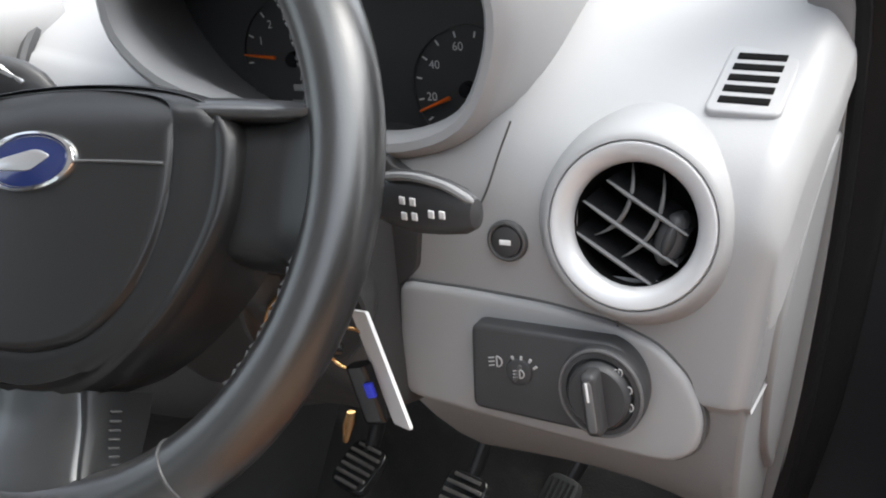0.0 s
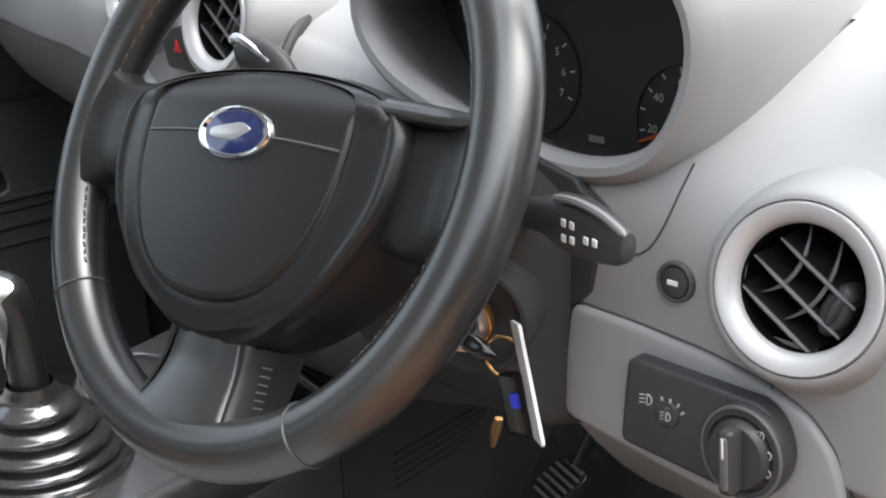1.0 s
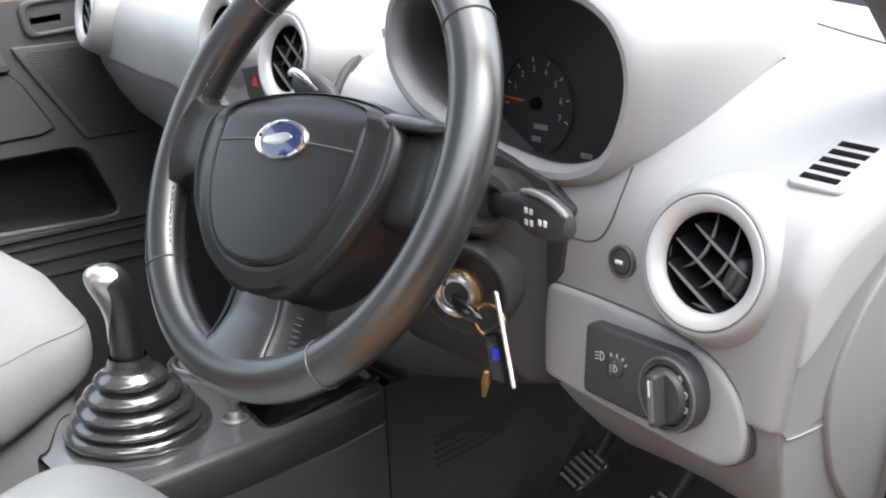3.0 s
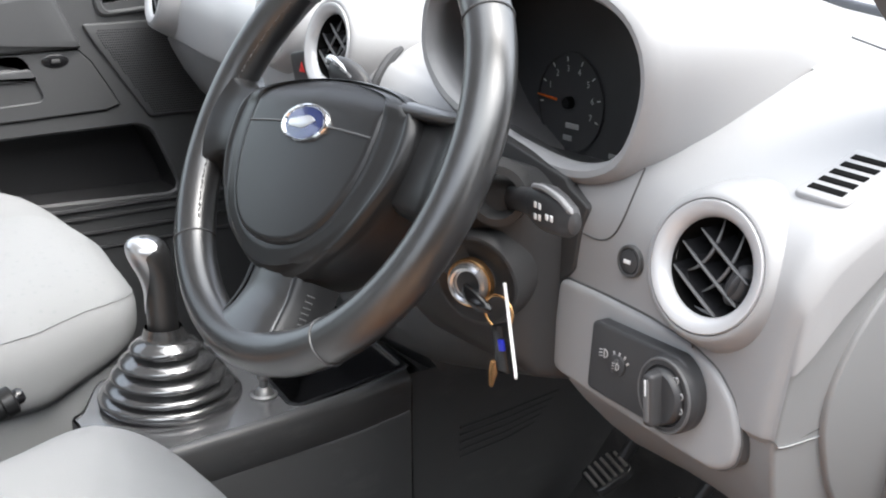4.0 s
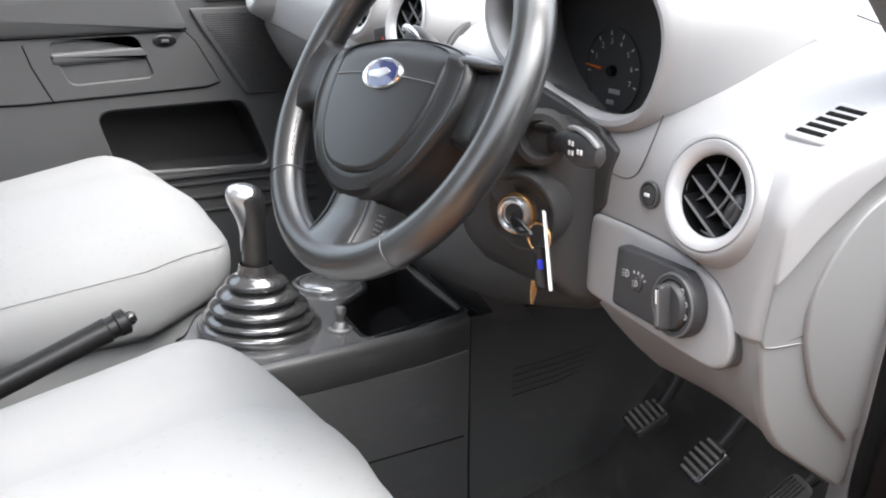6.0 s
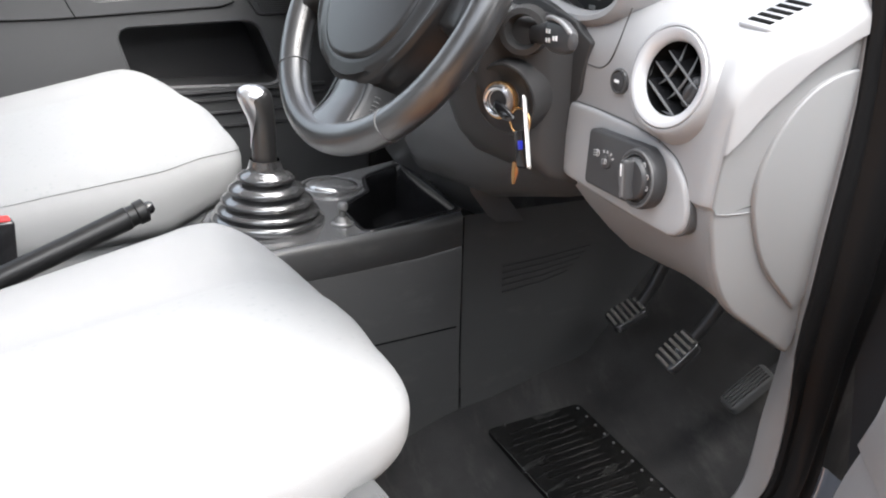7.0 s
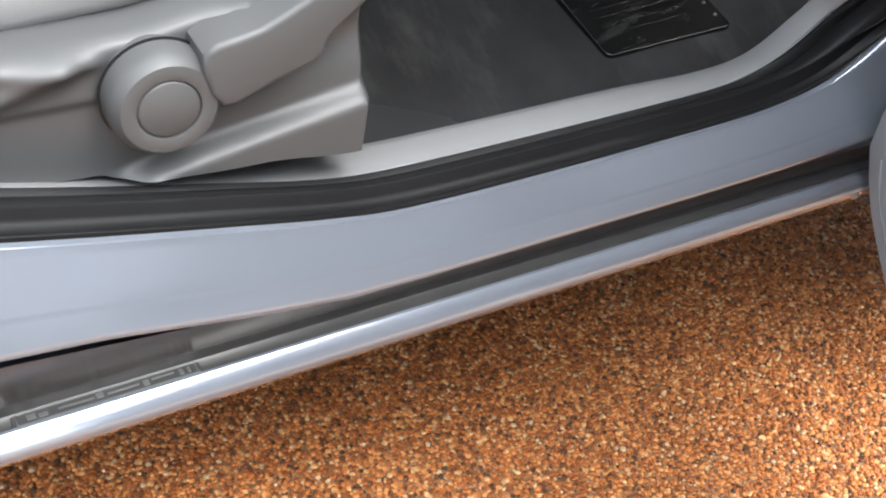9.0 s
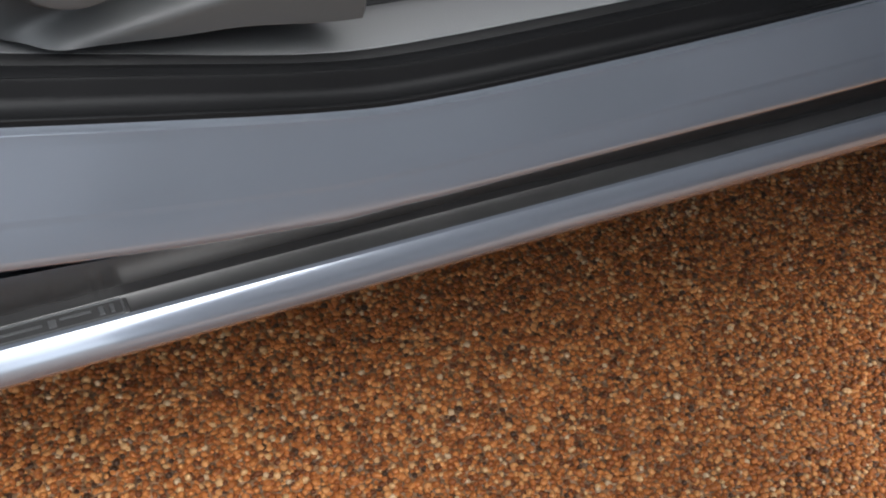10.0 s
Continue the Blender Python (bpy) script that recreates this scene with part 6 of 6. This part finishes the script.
scoop = [[side_m @ Vector((y0 + (y1 - y0) * k / 8, z0 + (z1 - z0) * k / 8, h)) for k in range(9)] for y0, z0, y1, z1, h in ((-0.046, 0.890, 0.124, 0.898, -0.012), (-0.038, 0.880, 0.126, 0.888, -0.020), (-0.028, 0.866, 0.128, 0.874, -0.020), (-0.020, 0.857, 0.130, 0.865, -0.002))]
part("pull_scoop", skin(scoop, closed=False), door_plastic, card)
part("panel_joint", tube([side_m @ Vector((y, z, 0.0046)) for y, z in ((-0.098, 0.928), (-0.085, 0.89), (-0.052, 0.828))], 0.0012, 6), void_black, card)
switch_m = side_m @ Matrix.Translation((0.150, 0.928, 0.0045))
sw2 = part("window_switch", lathe([(0.022, -0.003), (0.022, 0.001), (0.019, 0.0020), (0, 0.0010)], switch_m @ Matrix.Diagonal((1.0, 0.5, 1, 1)), 24), black_gloss, card, "black window switch")
part("rocker", block((0.014, 0.006, 0.003), switch_m @ Matrix.Translation((0, 0, 0.0025)), 0.001), charcoal, sw2)
grille_o = [(0.197, 0.985), (0.215, 0.955), (0.305, 0.822), (0.42, 0.826), (0.50, 0.99)]
gr = part("speaker_panel", plate(rounded(grille_o, 0.008), -0.004, 0.006, side_m, 0.003), door_plastic, pd, "dark perforated speaker panel")
bm = bmesh.new()
for i in range(56):
    for j in range(38):
        y, z = 0.222 + 0.0041 * i + 0.00205 * (j % 2), 0.830 + 0.0041 * j
        if (y - 0.305) * 0.83 + (z - 0.822) * 0.56 > 0.010 and y < 0.43 and z < 0.975:
            plate([(y + 0.0012 * math.cos(k * math.pi / 3), z + 0.0012 * math.sin(k * math.pi / 3)) for k in range(6)], 0.0055, 0.0064, side_m, 0.0002, False, bm)
part("perforations", bm, black_gloss, gr)["kind"] = "stuff"
for k, z in enumerate((0.672, 0.655, 0.628, 0.600)):
    part("rib", tube([side_m @ Vector((y, z + 0.012 * (y - 0.1), 0.001)) for y in (-0.10, 0.15, 0.45)], 0.0035 if k else 0.005, 6), dark_plastic, pd)
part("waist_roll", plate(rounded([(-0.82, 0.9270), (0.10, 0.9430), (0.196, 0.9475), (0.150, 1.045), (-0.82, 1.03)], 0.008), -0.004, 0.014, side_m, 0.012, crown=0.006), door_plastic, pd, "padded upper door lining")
# lever recess ahead of the waist
rec_o = resample(rounded([(0.225, 0.995), (0.345, 1.005), (0.335, 1.065), (0.215, 1.055)], 0.020, 4), 40, (0.28, 0.995))
rec_h = resample(rounded([(0.237, 1.004), (0.333, 1.013), (0.324, 1.056), (0.228, 1.047)], 0.016, 4), 40, (0.28, 1.004))
rl = part("handle_recess", hole_plate(rec_o, rec_h, side_m, -0.004, 0.007, 0.03, 0.003), door_plastic, pd)
part("release_lever", block((0.06, 0.020, 0.012), side_m @ Matrix.Translation((0.262, 1.025, -0.012)) @ pose(0, 0, 0, 0, 0, 5), 0.005), silver, rl, "silver door release")

# ---- driver's door, standing open ----
dd = base("driver_door", (0.70, 0.40, 0.28), "open driver's door with grey lining and deep map pocket", "car door")
dn = Vector((-0.606, -0.795, 0.0))
ddx = Vector((0.795, -0.606, 0.0))
door_m = Matrix((ddx, (0, 0, 1), dn)).transposed().to_4x4()
door_m.translation = Vector((0.75, 0.32, 0.0))
lin_o = resample([v.to_2d() for v in curve_points([(*p, 0) for p in ((-0.147, 0.318), (-0.105, 0.297), (-0.05, 0.286), (0.10, 0.284), (0.40, 0.286), (0.78, 0.30), (0.80, 0.60), (0.78, 0.90), (0.30, 0.90), (0.17, 0.85), (0.10, 0.755), (0.045, 0.670),
                                                                 (0.0, 0.615), (-0.06, 0.54), (-0.118, 0.440), (-0.145, 0.37))], 4, True)], 72, (0.3, 0.285))
pk_h = resample(rounded([(0.105, 0.428), (0.60, 0.425), (0.60, 0.60), (0.218, 0.602), (0.092, 0.462)], 0.018, 4), 72, (0.3, 0.427))
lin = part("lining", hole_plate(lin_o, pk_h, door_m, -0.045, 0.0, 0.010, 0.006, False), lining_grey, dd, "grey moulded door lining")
part("map_pocket", skin([[door_m @ Vector((p.x, p.y, h)) for p in inset(pk_h, d)] for d, h in ((0.0, -0.009), (0.003, -0.03), (0.006, -0.075))], False, True), charcoal, lin, "deep dark map pocket")
part("pocket_lip", tube([door_m @ Vector((p.x, p.y, 0.001)) for p in inset(pk_h, -0.004)], 0.0035, 8, closed=True), seat_plastic, lin)
part("speaker_pod", lathe([(0.085, -0.05), (0.083, -0.025), (0.075, -0.018), (0.06, -0.022), (0, -0.024)], door_m @ Matrix.Translation((0.335, 0.505, 0)), 36), charcoal, lin)
part("pocket_divider", plate(rounded([(0.215, 0.43), (0.25, 0.43), (0.262, 0.60), (0.225, 0.60)], 0.01), -0.05, -0.012, door_m, 0.008), seat_plastic, lin)
for k in range(3):
    part("moulded_line", tube(curve_points([door_m @ Vector(p) for p in ((-0.098 + 0.03 * k, 0.335 + 0.006 * k, 0.0008), (-0.05 + 0.03 * k, 0.312 + 0.012 * k, 0.0008), (0.10 + 0.03 * k, 0.305 + 0.018 * k, 0.0008), (0.5, 0.31 + 0.02 * k, 0.0008))], 6), 0.0012, 6), mid_plastic, lin)
up_panel = [(0.004, 0.617), (0.208, 0.617), (0.30, 0.69), (0.78, 0.70), (0.78, 0.895), (0.28, 0.895), (0.165, 0.838), (0.095, 0.748), (0.05, 0.672)]
part("upper_panel", plate(rounded(up_panel, 0.006), -0.004, 0.006, door_m, 0.003), lining_grey, dd, "lighter textured upper door panel")
inner = [(-0.15, 0.32), (0.80, 0.30), (0.80, 0.95), (0.12, 0.95), (0.02, 0.66), (-0.13, 0.45)]
part("door_skin", plate(rounded(inner, 0.02), -0.16, -0.085, door_m, 0.01), paint, dd, "slate blue painted outer door")
# Added to close the gap that threw a streak of sky onto the sill.
part("hinge_edge", plate(rounded([(-0.135, 0.44), (-0.03, 0.52), (0.06, 0.66), (0.15, 0.95), (-0.07, 0.95), (-0.12, 0.70)], 0.01), -0.125, -0.100, door_m, 0.004), shaded_pillar_paint, dd, "darkened front edge of the door, blocking a sky reflection")
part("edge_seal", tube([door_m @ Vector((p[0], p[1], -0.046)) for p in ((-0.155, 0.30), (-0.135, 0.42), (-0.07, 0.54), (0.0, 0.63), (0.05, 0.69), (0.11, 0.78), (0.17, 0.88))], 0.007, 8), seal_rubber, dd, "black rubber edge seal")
hg = base("door_hinge", (0.745, 0.357, 0.72), "metal door hinge with bolts on the front pillar", "hinge")
hgm = Matrix.Translation((0.738, 0.372, 0.748)) @ pose(0, 0, 0, 0, 0, 30) @ toward
part("leaf", block((0.018, 0.036, 0.008), hgm, 0.004), dark_metal, hg)
for dz in (-0.009, 0.010):
    part("bolt", lathe([(0.0075, 0.0), (0.0075, 0.0015), (0.0056, 0.002), (0.0056, 0.006), (0.0040, 0.0078), (0, 0.0078)], hgm @ Matrix.Translation((0, dz, 0.007)), 6), steel, hg, "hexagonal bolt")
slab([[(0.632 + 0.09 * max(0, z - 0.55), 0.46 - 0.06 * max(0, z - 0.5) / 0.3, z), (0.70, 0.47 - 0.05 * max(0, z - 0.5), z), (0.80, 0.52, z)] for z in (0.28, 0.5, 0.65, 0.8, 0.95, 1.06)], 0.02, shaded_pillar_paint, "front_pillar", "door-hinge face of the front pillar, shade put into its colour", "pillar")
bolt = base("sill_bolt", (0.642, 0.402, 0.268), "small bright screw at the sill's front end", "screw")
part("head", lathe([(0.006, 0), (0.006, 0.002), (0.004, 0.004), (0, 0.0045)], Matrix.Translation((0.644, 0.400, 0.272)) @ pose(0, 0, 0, 0, 60, 0), 12), steel, bolt)

# sill plate lettering, too worn to read
plaque = base("sill_plaque", (0.618, -0.30, 0.29), "worn black plastic plaque in the sill channel", "plaque")
pq = Matrix.Translation((0.6275, -0.300, 0.2848)) @ pose(0, 0, 0, 0, 0, 90)
pl = part("plate", block((0.130, 0.0115, 0.0015), pq, 0.001), channel_gloss, plaque)
edge = rounded([(-0.062, -0.0050), (0.062, -0.0050), (0.062, 0.0050), (-0.062, 0.0050)], 0.002, 3)
part("raised_border", tube([pq @ Vector((p.x, p.y, 0.0016)) for p in edge], 0.0007, 6, closed=True), seat_plastic, pl)
for dx, dy, w, h in ((-0.052, 0, 0.006, 0.0050), (-0.044, -0.001, 0.006, 0.0035), (-0.022, 0, 0.024, 0.0016), (-0.006, 0.0008, 0.005, 0.0045), (0.010, 0, 0.022, 0.0016), (0.026, -0.0005, 0.004, 0.0052), (0.038, 0.0012, 0.016, 0.0016), (0.051, 0, 0.003, 0.0058), (0.0565, 0, 0.002, 0.0058)):
    part("bar", block((w, h, 0.0009), pq @ Matrix.Translation((dx, dy, 0.0012)), 0.0005), seat_plastic, pl)
